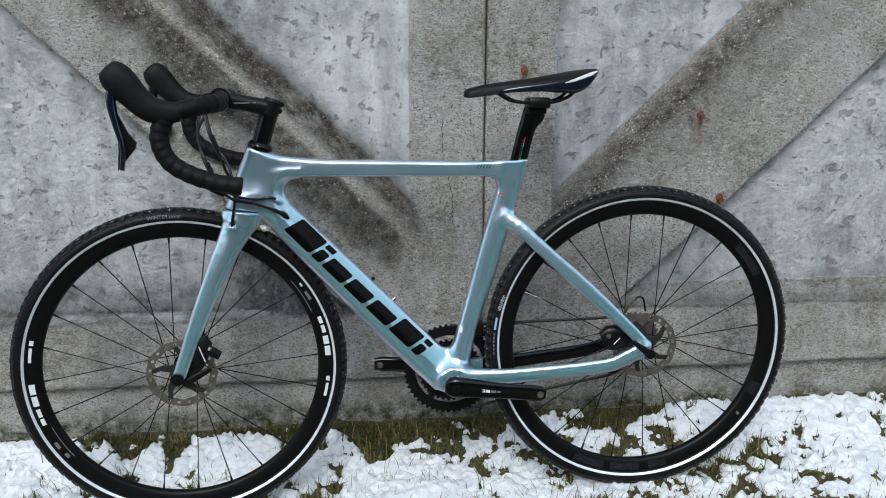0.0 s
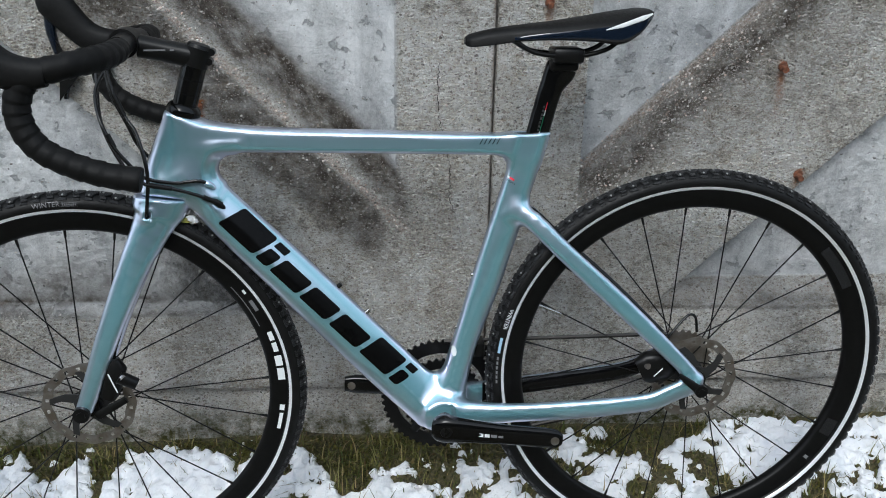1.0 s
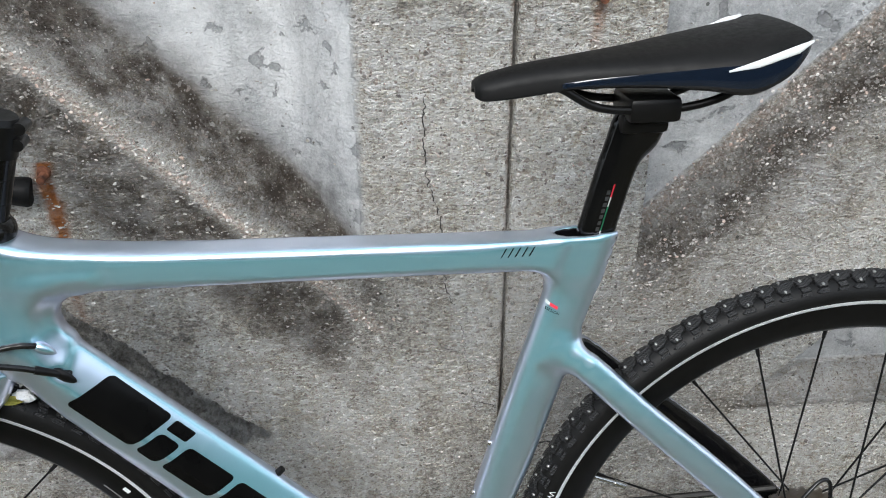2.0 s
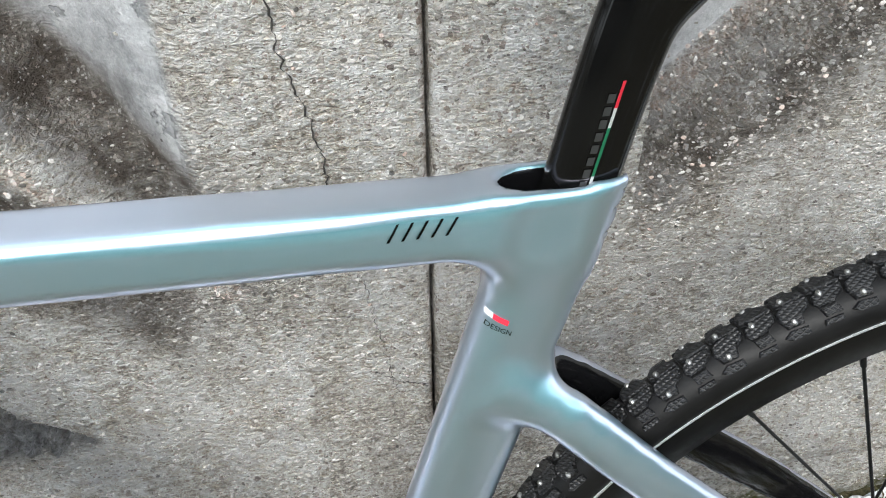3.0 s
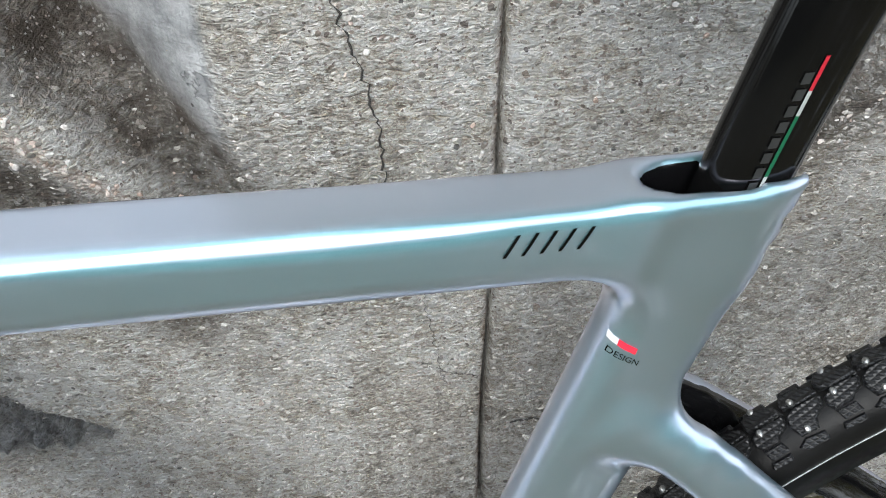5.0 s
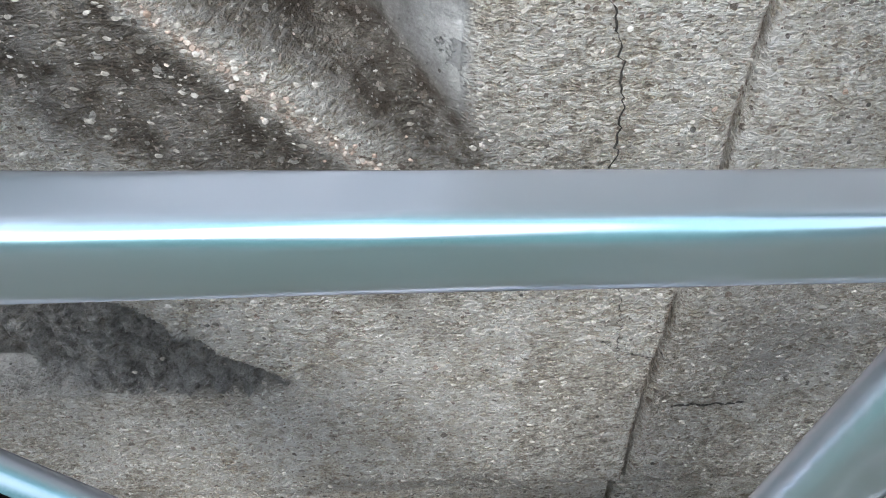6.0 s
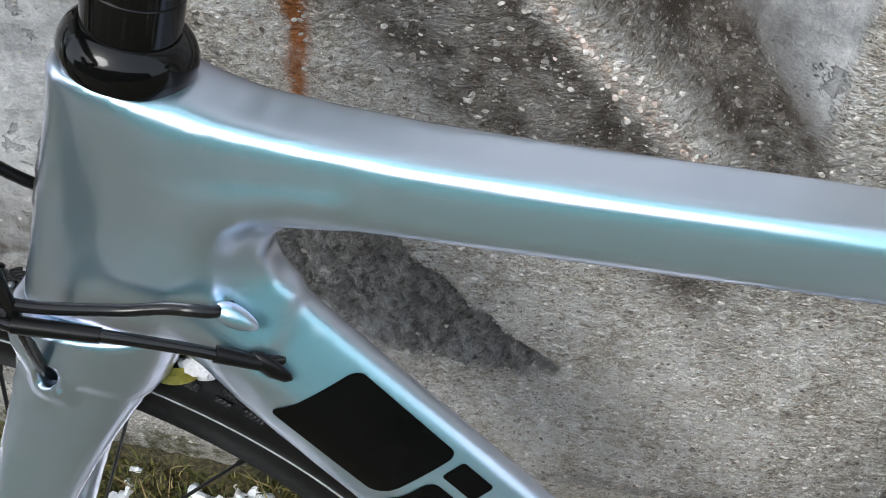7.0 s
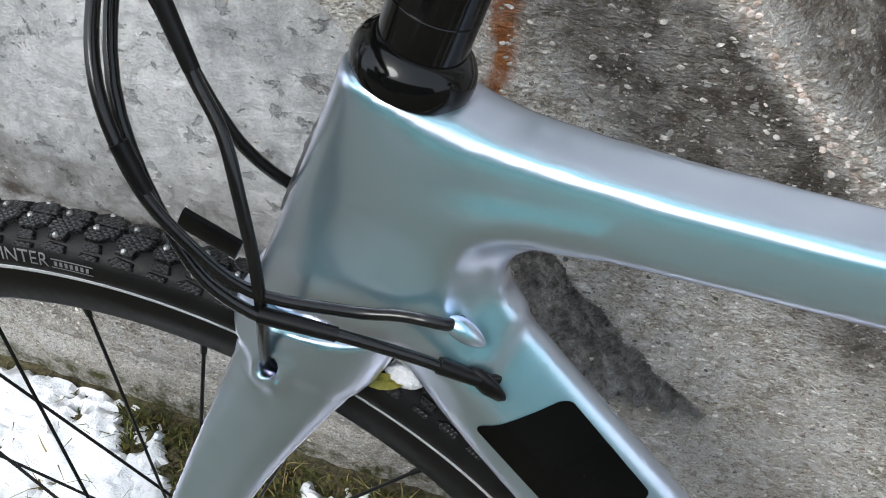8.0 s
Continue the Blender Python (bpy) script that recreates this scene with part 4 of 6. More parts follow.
def fork_field(P):
    d = tube_field(P, CROWN, 2.3)
    for s in (-1, 1):
        d = smin(d, tube_field(P, [(x, y * s, z, h, w) for x, y, z, h, w in FORK_LEG], 2.3), 0.026)
    # arch over the tyre
    rad = np.hypot(P[:, 0] + 0.978, P[:, 2] + 0.019)
    arch = np.maximum(np.abs(P[:, 1]) - 0.0215, rad - 0.331)
    d = smax(d, -arch, 0.004)
    # head tube's lower seat
    d = smax(d, P[:, 2] - 0.3122 + 0.13 * (P[:, 0] + 0.854), 0.0025)
    d = smin(d, ellipsoid(P, (-0.8575, -0.0335, 0.279), (-0.12, 0.22, -1.0), 0.013, 0.0070), 0.010)
    return np.maximum(d, -bore(P, (-0.8560, -0.0375, 0.2860), (-0.10, 0.55, -0.82), 0.0046, 0.02, 0.022))


on_fork(solid("fork", fork_field, (-1.01, -0.075, -0.045), (-0.79, 0.075, 0.335), 0.0030, MAT["paint"], bicycle, "pearlescent celeste carbon fork"))


# ---- wheels ----
def wheel(name):
    w = 0.0175
    rim_prof = [(0.2780, 0.0), (0.2795, -0.006), (0.284, -0.0095), (0.300, -0.0115), (0.3125, -0.0118), (0.3125, 0.0118), (0.300, 0.0115), (0.284, 0.0095), (0.2795, 0.006)]
    v, f = revolve(rim_prof, 180)
    rim = raw(name, v, f, MAT["rim"], bicycle, "matt black aluminium disc-brake wheel rim")
    prof = []
    for i in range(25):
        a = -0.80 * math.pi + 1.6 * math.pi * i / 24
        prof.append((0.3205 + 0.0165 * math.cos(a), w * math.sin(a)))
    v, f = revolve(prof, 200)
    raw("tyre", v, f, MAT["rubber"], rim, "black rubber studded winter tyre")
    band = [(r, -(w * math.sqrt(1 - ((r - 0.3205) / 0.0165) ** 2) + 0.0004)) for r in (0.3105, 0.3120, 0.3137, 0.3154)]
    v, f = revolve(band + [(r, y + 0.0015) for r, y in band[::-1]], 200)
    raw("reflective_stripe", v, f, MAT["reflex"], rim, "silver-white reflective stripe")
    # tread blocks
    V, F, S, SF = [], [], [], []

    def on_tyre(ang, phi, up):
        r = 0.3205 + (0.0165 + up) * math.cos(phi)
        return (r * math.cos(ang), (w + up) * math.sin(phi), r * math.sin(ang))

    def block(ang, side, outline, up=0.0034):
        """A lug of the tread: outline in (share of the pitch, angle down from the crown)."""
        n, m = len(V), len(outline)
        ca, cp = sum(q[0] for q in outline) / m, sum(q[1] for q in outline) / m
        for u, k in ((-0.0004, 1.06), (up * 0.75, 1.0), (up, 0.90)):
            for a, p in outline:
                V.append(on_tyre(ang + s * (ca + k * (a - ca)), side * (cp + k * (p - cp)), u))
        way = 1 if side > 0 else -1
        F.append(tuple(range(n + 2 * m, n + 3 * m))[::way])
        for q in (0, m):
            F.extend([(n + q + i, n + q + (i + 1) % m, n + q + m + (i + 1) % m, n + q + m + i)[::way] for i in range(m)])

    def stud(ang, phi):
        n = len(S)
        for up, rr in ((0.0026, 0.0018), (0.0038, 0.0016), (0.0045, 0.0008)):
            for k in range(8):
                a = k * math.pi / 4
                S.append(on_tyre(ang + rr * math.cos(a) / 0.336, phi + rr * math.sin(a) / w, up))
        for q in (0, 8):
            SF.extend([(n + q + i, n + q + (i + 1) % 8, n + q + 8 + (i + 1) % 8, n + q + 8 + i) for i in range(8)])
        SF.append(tuple(n + 16 + i for i in range(8)))

    N = 56
    s = 2 * math.pi / N
    studded = [(-0.24, 0.05), (-0.05, 0.02), (0.12, 0.03), (0.23, 0.14), (0.26, 0.36), (0.20, 0.68), (-0.03, 0.70), (-0.07, 0.46), (-0.20, 0.30)]
    bare_lug = [(0.27, 0.05), (0.45, 0.02), (0.60, 0.03), (0.72, 0.14), (0.74, 0.34), (0.69, 0.50), (0.46, 0.50), (0.42, 0.40), (0.30, 0.28)]
    tile = [(0.45, 0.56), (0.69, 0.56), (0.66, 0.82), (0.42, 0.80)]
    pads = ([(-0.06, 0.82), (0.18, 0.76), (0.30, 0.90), (0.22, 1.03), (-0.06, 1.04)], [(0.44, 0.90), (0.70, 0.89), (0.73, 1.03), (0.45, 1.05)])
    for k in range(N):
        for sd in (-1, 1):
            o = (k + (0.5 if sd > 0 else 0)) * s
            block(o, sd, studded)
            block(o, sd, bare_lug, 0.0030)
            block(o, sd, tile, 0.0026)
            for pad in pads:
                block(o, sd, pad, 0.0022)
            stud(o + 0.09 * s, sd * 0.58)
            stud(o + 0.60 * s, sd * 0.14)
    tagged(raw("tread", V, F, MAT["tread"], rim, "black rubber tread blocks", smooth=False), kind="stuff")
    tagged(raw("studs", S, SF, MAT["stud"], rim, "small bright steel ice studs"), kind="stuff")
    return rim


def spoke_set(rim, hub_w, seg_offset):
    bm = bmesh.new()
    cylinder(bm, (0, 0, 0), (0, 0, 1), 0.00115, seg=8)
    data = bpy.data.meshes.new("spoke")
    bm.to_mesh(data)
    bm.free()
    data.materials.append(MAT["matte"])
    bm = bmesh.new()
    cylinder(bm, (0, 0, 0), (0, 0, 0.012), 0.0024, 0.0018, seg=8)
    nip = bpy.data.meshes.new("spoke_nipple")
    bm.to_mesh(nip)
    bm.free()
    nip.materials.append(MAT["matte"])
    n = 24
    for k in range(n):
        side = -1 if k % 2 else 1
        a = 2 * math.pi * (k + seg_offset) / n
        turn = (1 if (k // 2) % 2 else -1) * radians(62)
        p = Vector((0.024 * math.cos(a + turn), side * hub_w, 0.024 * math.sin(a + turn)))
        q = Vector((0.2785 * math.cos(a), 0, 0.2785 * math.sin(a)))
        ob = new("spoke", data)
        ob.parent = rim
        ob.matrix_local = Matrix.Translation(p) @ (q - p).to_track_quat("Z", "Y").to_matrix().to_4x4() @ Matrix.Diagonal((1, 1, (q - p).length, 1))
        ob = new("spoke_nipple", nip)
        ob.parent = rim
        ob.matrix_local = Matrix.Translation(q) @ (p - q).to_track_quat("Z", "Y").to_matrix().to_4x4()


def rotor(rim, y, r, turn):
    """A brake disc: a braking ring with slots on a five-armed carrier."""
    bm = bmesh.new()
    n, t = 60, 0.0009
    grid = {}
    radii = [r - 0.015, r - 0.0105, r - 0.005, r]
    for i in range(n):
        a = 2 * math.pi * i / n + turn
        for j, q in enumerate(radii):
            wave = 0.0012 * math.cos(12 * a) if j in (0, 3) else 0
            for s in (-1, 1):
                grid[i, j, s] = bm.verts.new(((q + wave) * math.cos(a), y + s * t, (q + wave) * math.sin(a)))
    for i in range(n):
        k = (i + 1) % n
        for j in range(3):
            if j == 1 and i % 3 == 0:
                bm.faces.new((grid[i, 1, -1], grid[k, 1, -1], grid[k, 1, 1], grid[i, 1, 1]))
                bm.faces.new((grid[i, 2, -1], grid[k, 2, -1], grid[k, 2, 1], grid[i, 2, 1]))
                continue
            for s in (-1, 1):
                bm.faces.new((grid[i, j, s], grid[k, j, s], grid[k, j + 1, s], grid[i, j + 1, s]))
        for j in (0, 3):
            bm.faces.new((grid[i, j, -1], grid[k, j, -1], grid[k, j, 1], grid[i, j, 1]))
    bmesh.ops.recalc_face_normals(bm, faces=bm.faces)
    disc = part("brake_disc", bm, MAT["dull_steel"], rim, "brownish-grey steel brake disc with slots")
    bm = bmesh.new()
    star = []
    for i in range(5):
        a = 2 * math.pi * i / 5 + turn
        star += [(0.022, a - 0.42), (0.040, a + 0.02), (r - 0.012, a + 0.30), (r - 0.012, a + 0.48), (0.042, a + 0.34), (0.024, a + 0.36)]
    vs = [[bm.verts.new((q * math.cos(c), y + o * t * 1.5, q * math.sin(c))) for q, c in star] for o in (-1, 1)]
    bm.faces.new(vs[0])
    bm.faces.new(vs[1][::-1])
    for k in range(len(star)):
        q = (k + 1) % len(star)
        bm.faces.new((vs[0][k], vs[0][q], vs[1][q], vs[1][k]))
    cylinder(bm, (0, y - 0.003, 0), (0, y + 0.002, 0), 0.021, seg=32)
    cylinder(bm, (0, y - 0.005, 0), (0, y - 0.003, 0), 0.016, 0.015, seg=24)
    bmesh.ops.recalc_face_normals(bm, faces=bm.faces)
    part("disc_carrier", bm, MAT["carrier"], rim, "black five-armed carrier of the brake disc")
    return disc


def hub(rim, half, y_disc):
    bm = bmesh.new()
    cylinder(bm, (0, -half, 0), (0, half, 0), 0.0095)
    cylinder(bm, (0, -half * 0.62, 0), (0, half * 0.62, 0), 0.0125)
    for s in (-1, 1):
        cylinder(bm, (0, s * half * 0.45, 0), (0, s * half * 0.62, 0), 0.024, 0.022)
    cylinder(bm, (0, y_disc - 0.003, 0), (0, -half, 0), 0.017)
    return part("hub", bm, MAT["matte"], rim, "matt black hub")


rear = wheel("rear_wheel")
on_frame(rear)
hub(rear, 0.056, -0.048)
spoke_set(rear, 0.030, 0.3)
rotor(rear, -0.046, 0.071, 0.35)
va = radians(155.5)
bm = bmesh.new()
cylinder(bm, (0.279 * math.cos(va), 0, 0.279 * math.sin(va)), (0.246 * math.cos(va), 0, 0.246 * math.sin(va)), 0.0030, seg=10)
cylinder(bm, (0.252 * math.cos(va), 0, 0.252 * math.sin(va)), (0.238 * math.cos(va), 0, 0.238 * math.sin(va)), 0.0040, 0.0030, seg=10)
part("valve", bm, MAT["steel"], rear, "bright tyre valve")
front = wheel("front_wheel")
front.matrix_local = RISE @ STEER @ Matrix.Translation((-0.977, 0, -0.020))
hub(front, 0.046, -0.036)
spoke_set(front, 0.028, 0.15)
rotor(front, -0.036, 0.071, 0.1)

# ---- seat post and saddle ----
bm = bmesh.new()
loft(bm, spline([(-0.2795, 0, 0.345, 0.0176, 0.0105), (-0.2665, 0, 0.403, 0.0176, 0.0105), (-0.2535, 0, 0.455, 0.0178, 0.0105), (-0.2470, 0, 0.474, 0.0190, 0.0105), (-0.2385, 0, 0.490, 0.0235, 0.0115), (-0.2340, 0, 0.500, 0.0235, 0.0120)], 4), 2.2, 28)
on_frame(part("seatpost", bm, MAT["carbon"], bicycle, "glossy black aero carbon seat post"))
SADDLE = [(-0.381, 0.538, 0.012, 0.011), (-0.372, 0.542, 0.019, 0.017), (-0.34, 0.549, 0.022, 0.021), (-0.30, 0.5545, 0.027, 0.021), (-0.25, 0.560, 0.040, 0.024), (-0.20, 0.567, 0.056, 0.032), (-0.165, 0.572, 0.066, 0.040), (-0.14, 0.576, 0.068, 0.032), (-0.125, 0.579, 0.064, 0.018), (-0.117, 0.580, 0.056, 0.008)]
bm = bmesh.new()
rings = []
for q in spline(SADDLE, 4):
    ring = []
    for k in range(17):
        a = math.pi * k / 16
        y, u = -math.cos(a), math.sin(a)
        ring.append(bm.verts.new((q[0], y * q[2], q[1] + 0.004 + q[3] * (u ** 0.55) - q[3] * 0.9)))
    for k in range(15, 0, -1):
        a = math.pi * k / 16
        y = -math.cos(a)
        ring.append(bm.verts.new((q[0], y * q[2] * 0.92, q[1] + 0.004 - q[3] * 1.0 + 0.006 * (1 - y * y))))
    rings.append(ring)
for a, b in zip(rings, rings[1:]):
    for k in range(32):
        bm.faces.new((a[k], a[(k + 1) % 32], b[(k + 1) % 32], b[k]))
bm.faces.new(rings[0][::-1])
bm.faces.new(rings[-1])
bmesh.ops.recalc_face_normals(bm, faces=bm.faces)
saddle = on_frame(part("saddle", bm, MAT["saddle"], bicycle, "slim black saddle with glossy sides"))
for s in (-1, 1):
    part("saddle_rail", tube([(-0.340, 0.012 * s, 0.548), (-0.312, 0.020 * s, 0.5390), (-0.282, 0.022 * s, 0.5225), (-0.248, 0.022 * s, 0.5175), (-0.207, 0.022 * s, 0.518), (-0.174, 0.028 * s, 0.5275), (-0.155, 0.036 * s, 0.545)], 0.0036), MAT["matte"], saddle)
bm = bmesh.new()
box(bm, (-0.229, 0, 0.517), (0.046, 0.054, 0.022), None, 0.005)
box(bm, (-0.233, 0, 0.503), (0.044, 0.030, 0.020), None, 0.006)
on_frame(part("saddle_clamp", bm, MAT["matte"], bicycle, "black saddle clamp"))

# ---- stem, bars, hoods ----
ax = STEER_UP
p0 = Vector((-0.7985, 0, 0.4325))


def turned(profile, seg=48):
    """A body turned round the steering axis: (height above the head tube, radius)."""
    bm = bmesh.new()
    u = Vector((0, 1, 0))
    v = ax.cross(u)
    rings = [[bm.verts.new(p0 + ax * h + (u * math.cos(2 * math.pi * k / seg) + v * math.sin(2 * math.pi * k / seg)) * r) for k in range(seg)] for h, r in profile]
    for a, b in zip(rings, rings[1:]):
        for k in range(seg):
            bm.faces.new((a[k], a[(k + 1) % seg], b[(k + 1) % seg], b[k]))
    bm.faces.new(rings[0][::-1])
    bm.faces.new(rings[-1])
    bmesh.ops.recalc_face_normals(bm, faces=bm.faces)
    return bm


on_fork(part("headset_cover", turned([(-0.001, 0.0246), (0.0012, 0.0251), (0.005, 0.0252), (0.0085, 0.0243), (0.0115, 0.0226), (0.0138, 0.0203), (0.0150, 0.0186), (0.0152, 0.0176)]), MAT["carbon"], bicycle, "glossy black headset cover"))
for k, (h0, h1) in enumerate(((0.009, 0.031), (0.031, 0.053), (0.053, 0.074))):
    on_fork(part("spacer", turned([(h0, 0.0174), (h0 + 0.0004, 0.0178), (h1 - 0.0005, 0.0178), (h1 - 0.0001, 0.0174)]), MAT["carbon"], bicycle, "glossy black carbon headset spacer"))
bm = bmesh.new()
top = p0 + ax * 0.086
cylinder(bm, p0 + ax * 0.072, p0 + ax * 0.100, 0.0190, seg=32)
loft(bm, [(top.x - 0.005, 0, top.z, 0.017, 0.018), (-0.82, 0, 0.524, 0.0155, 0.0155), (-0.850, 0, 0.530, 0.0165, 0.0175)], 2.6, 24)
cylinder(bm, (-0.868, -0.022, 0.535), (-0.868, 0.022, 0.535), 0.0205, seg=28)
cylinder(bm, p0 + ax * 0.100, p0 + ax * 0.105, 0.018, 0.0155, seg=28)
for h in (0.079, 0.093):
    at_bolt = p0 + ax * h
    cylinder(bm, (at_bolt.x + 0.020, -0.010, at_bolt.z), (at_bolt.x + 0.020, 0.010, at_bolt.z), 0.0052, seg=14)
on_fork(part("stem", bm, MAT["matte"], bicycle, "black aluminium stem"))
for s in (-1, 1):
    bm = bmesh.new()
    loft(bm, [(*q, 0.0155, 0.0155) for q in spline([(-0.868, 0, 0.535), (-0.866, 0.03 * s, 0.535), (-0.864, 0.075 * s, 0.534)], 4)], 2, 18, Vector((1, 0, 0.2)))
    bar = on_fork(part("handlebar_half", bm, MAT["matte"], bicycle, "matt black drop handlebar"))
    path = spline([(-0.862, 0.075 * s, 0.533), (-0.862, 0.14 * s, 0.532), (-0.872, 0.180 * s, 0.531), (-0.900, 0.205 * s, 0.526), (-0.940, 0.210 * s, 0.514), (-0.957, 0.210 * s, 0.485), (-0.955, 0.211 * s, 0.455), (-0.938, 0.212 * s, 0.428), (-0.905, 0.213 * s, 0.408), (-0.865, 0.214 * s, 0.394), (-0.822, 0.215 * s, 0.386)], 12)
    bm = bmesh.new()
    loft(bm, [(*q, 0.0154 + 0.0014 * ((i % 6) / 5.0), 0.0154 + 0.0014 * ((i % 6) / 5.0)) for i, q in enumerate(path)], 2, 18, Vector((0.25, 0.9, 0.3)))
    part("bar_tape", bm, MAT["tape"], bar, "black wrapped bar tape")
    bm = bmesh.new()
    loft(bm, [(*q[:3], q[3], q[4]) for q in spline([(-0.920, 0.209 * s, 0.519, 0.0165, 0.0165), (-0.945, 0.211 * s, 0.519, 0.0200, 0.0175), (-0.970, 0.213 * s, 0.526, 0.0230, 0.0185), (-0.991, 0.214 * s, 0.545, 0.0240, 0.0190), (-1.010, 0.215 * s, 0.568, 0.0275, 0.0200), (-1.024, 0.215 * s, 0.583, 0.0265, 0.0195), (-1.034, 0.215 * s, 0.592, 0.0190, 0.0150), (-1.037, 0.215 * s, 0.595, 0.008, 0.007)], 5)], 2.4, 24)
    hood = part("brake_hood", bm, MAT["hood"], bar, "black rubber brake hood")
    bm = bmesh.new()
    loft(bm, spline([(-1.026, 0.216 * s, 0.568, 0.010, 0.011), (-1.031, 0.219 * s, 0.538, 0.0085, 0.010), (-1.025, 0.221 * s, 0.498, 0.0062, 0.008), (-1.017, 0.222 * s, 0.458, 0.0050, 0.007), (-1.022, 0.222 * s, 0.422, 0.0040, 0.005)], 5), 2.2, 14)
    part("brake_lever", bm, MAT["gloss_blue"], bar, "glossy blue-black brake lever")
    bm = bmesh.new()
    tri = [(-1.024, 0.520), (-1.008, 0.485), (-0.996, 0.468), (-0.998, 0.458), (-1.030, 0.420), (-1.026, 0.455)]
    rows = [[bm.verts.new((x, (0.214 + o) * s, z)) for x, z in tri] for o in (-0.003, 0.003)]
    bm.faces.new(rows[0])
    bm.faces.new(rows[1][::-1])
    for k in range(6):
        bm.faces.new((rows[0][k], rows[0][(k + 1) % 6], rows[1][(k + 1) % 6], rows[1][k]))
    bmesh.ops.recalc_face_normals(bm, faces=bm.faces)
    part("shift_paddle", bm, MAT["matte"], bar, "black shift paddle", smooth=False)

# ---- cranks and rings ----
bm = bmesh.new()
CRANK = Vector((-0.411, 0, -0.066))
loft(bm, [(-0.432, -0.070, -0.063, 0.013, 0.010), (-0.425, -0.072, -0.0635, 0.0205, 0.014), (-0.411, -0.074, -0.064, 0.0235, 0.015), (-0.392, -0.077, -0.066, 0.0210, 0.011), (-0.32, -0.081, -0.074, 0.0165, 0.0085), (-0.25, -0.085, -0.081, 0.0170, 0.008), (-0.232, -0.086, -0.083, 0.0155, 0.008), (-0.224, -0.086, -0.084, 0.009, 0.007)], 3.0, 24)
on_frame(part("crank_arm", bm, MAT["carbon"], bicycle, "glossy black crank arm without pedal"))
bm = bmesh.new()
loft(bm, [(-0.40, 0.074, -0.066, 0.018, 0.009), (-0.43, 0.076, -0.066, 0.019, 0.010), (-0.50, 0.081, -0.063, 0.0165, 0.0085), (-0.56, 0.085, -0.0605, 0.017, 0.008), (-0.578, 0.086, -0.060, 0.013, 0.007)], 3.0, 24)
on_frame(part("crank_arm", bm, MAT["carbon"], bicycle, "glossy black crank arm without pedal"))


def toothed(name, y, r, teeth, inner, thick=0.0018, centre=CRANK, mat="matte", label=""):
    bm = bmesh.new()
    rows = {}
    n = teeth * 4
    for i in range(n):
        a = 2 * math.pi * i / n
        ro = r if i % 4 in (0, 1) else r - 0.0045
        for j, q in enumerate((inner, ro)):
            for s in (-1, 1):
                rows[i, j, s] = bm.verts.new((centre.x + q * math.cos(a), y + s * thick, centre.z + q * math.sin(a)))
    for i in range(n):
        k = (i + 1) % n
        for s in (-1, 1):
            bm.faces.new((rows[i, 0, s], rows[k, 0, s], rows[k, 1, s], rows[i, 1, s]))
        for j in (0, 1):
            bm.faces.new((rows[i, j, -1], rows[k, j, -1], rows[k, j, 1], rows[i, j, 1]))
    bmesh.ops.recalc_face_normals(bm, faces=bm.faces)
    return on_frame(part(name, bm, MAT[mat], bicycle, label, smooth=False))


toothed("chainring", 0.048, 0.103, 50, 0.078, label="large black chainring")
toothed("chainring", 0.041, 0.071, 34, 0.052, label="small dark chainring")
bm = bmesh.new()
for k in range(4):
    a = radians(45 + 90 * k + 10)
    cylinder(bm, (CRANK.x, 0.052, CRANK.z), (CRANK.x + 0.082 * math.cos(a), 0.048, CRANK.z + 0.082 * math.sin(a)), 0.012, 0.008, seg=10)
cylinder(bm, (CRANK.x, -0.066, CRANK.z), (CRANK.x, 0.07, CRANK.z), 0.0125)
on_frame(part("crank_spider", bm, MAT["matte"], bicycle))


# ---- decals and small parts of the bicycle ----
frame_tree = BVHTree.FromPolygons([v.co[:] for v in fm.vertices], [p.vertices[:] for p in fm.polygons])


def skin(tree, x, z):
    """Height of a solid's near face over the points (x, z) of its side view."""
    out = []
    for a, b in zip(np.asarray(x, float), np.asarray(z, float)):
        hit = tree.ray_cast(Vector((a, -0.2, b)), Vector((0, 1, 0)))[0]
        if hit is None:
            hit = tree.find_nearest(Vector((a, -0.02, b)))[0]
        out.append(hit.y)
    return np.array(out)


def sticker(name, outline, tree, mat, parent, label="", lift=0.0005, rings=6):
    """A thin print that follows the near face of a solid; outline in the side view."""
    o = np.array(outline, float)
    c = o.mean(0)
    pts = np.concatenate([c + (o - c) * k for k in np.linspace(1.0, 0.12, rings)])
    y = skin(tree, pts[:, 0], pts[:, 1]) - lift
    n = len(o)
    V = np.stack([pts[:, 0], y, pts[:, 1]], 1)
    F = [(r * n + i, r * n + (i + 1) % n, (r + 1) * n + (i + 1) % n, (r + 1) * n + i) for r in range(rings - 1) for i in range(n)]
    F.append(tuple((rings - 1) * n + i for i in range(n)))
    ob = raw(name, V, F, mat, parent, label)
    return ob


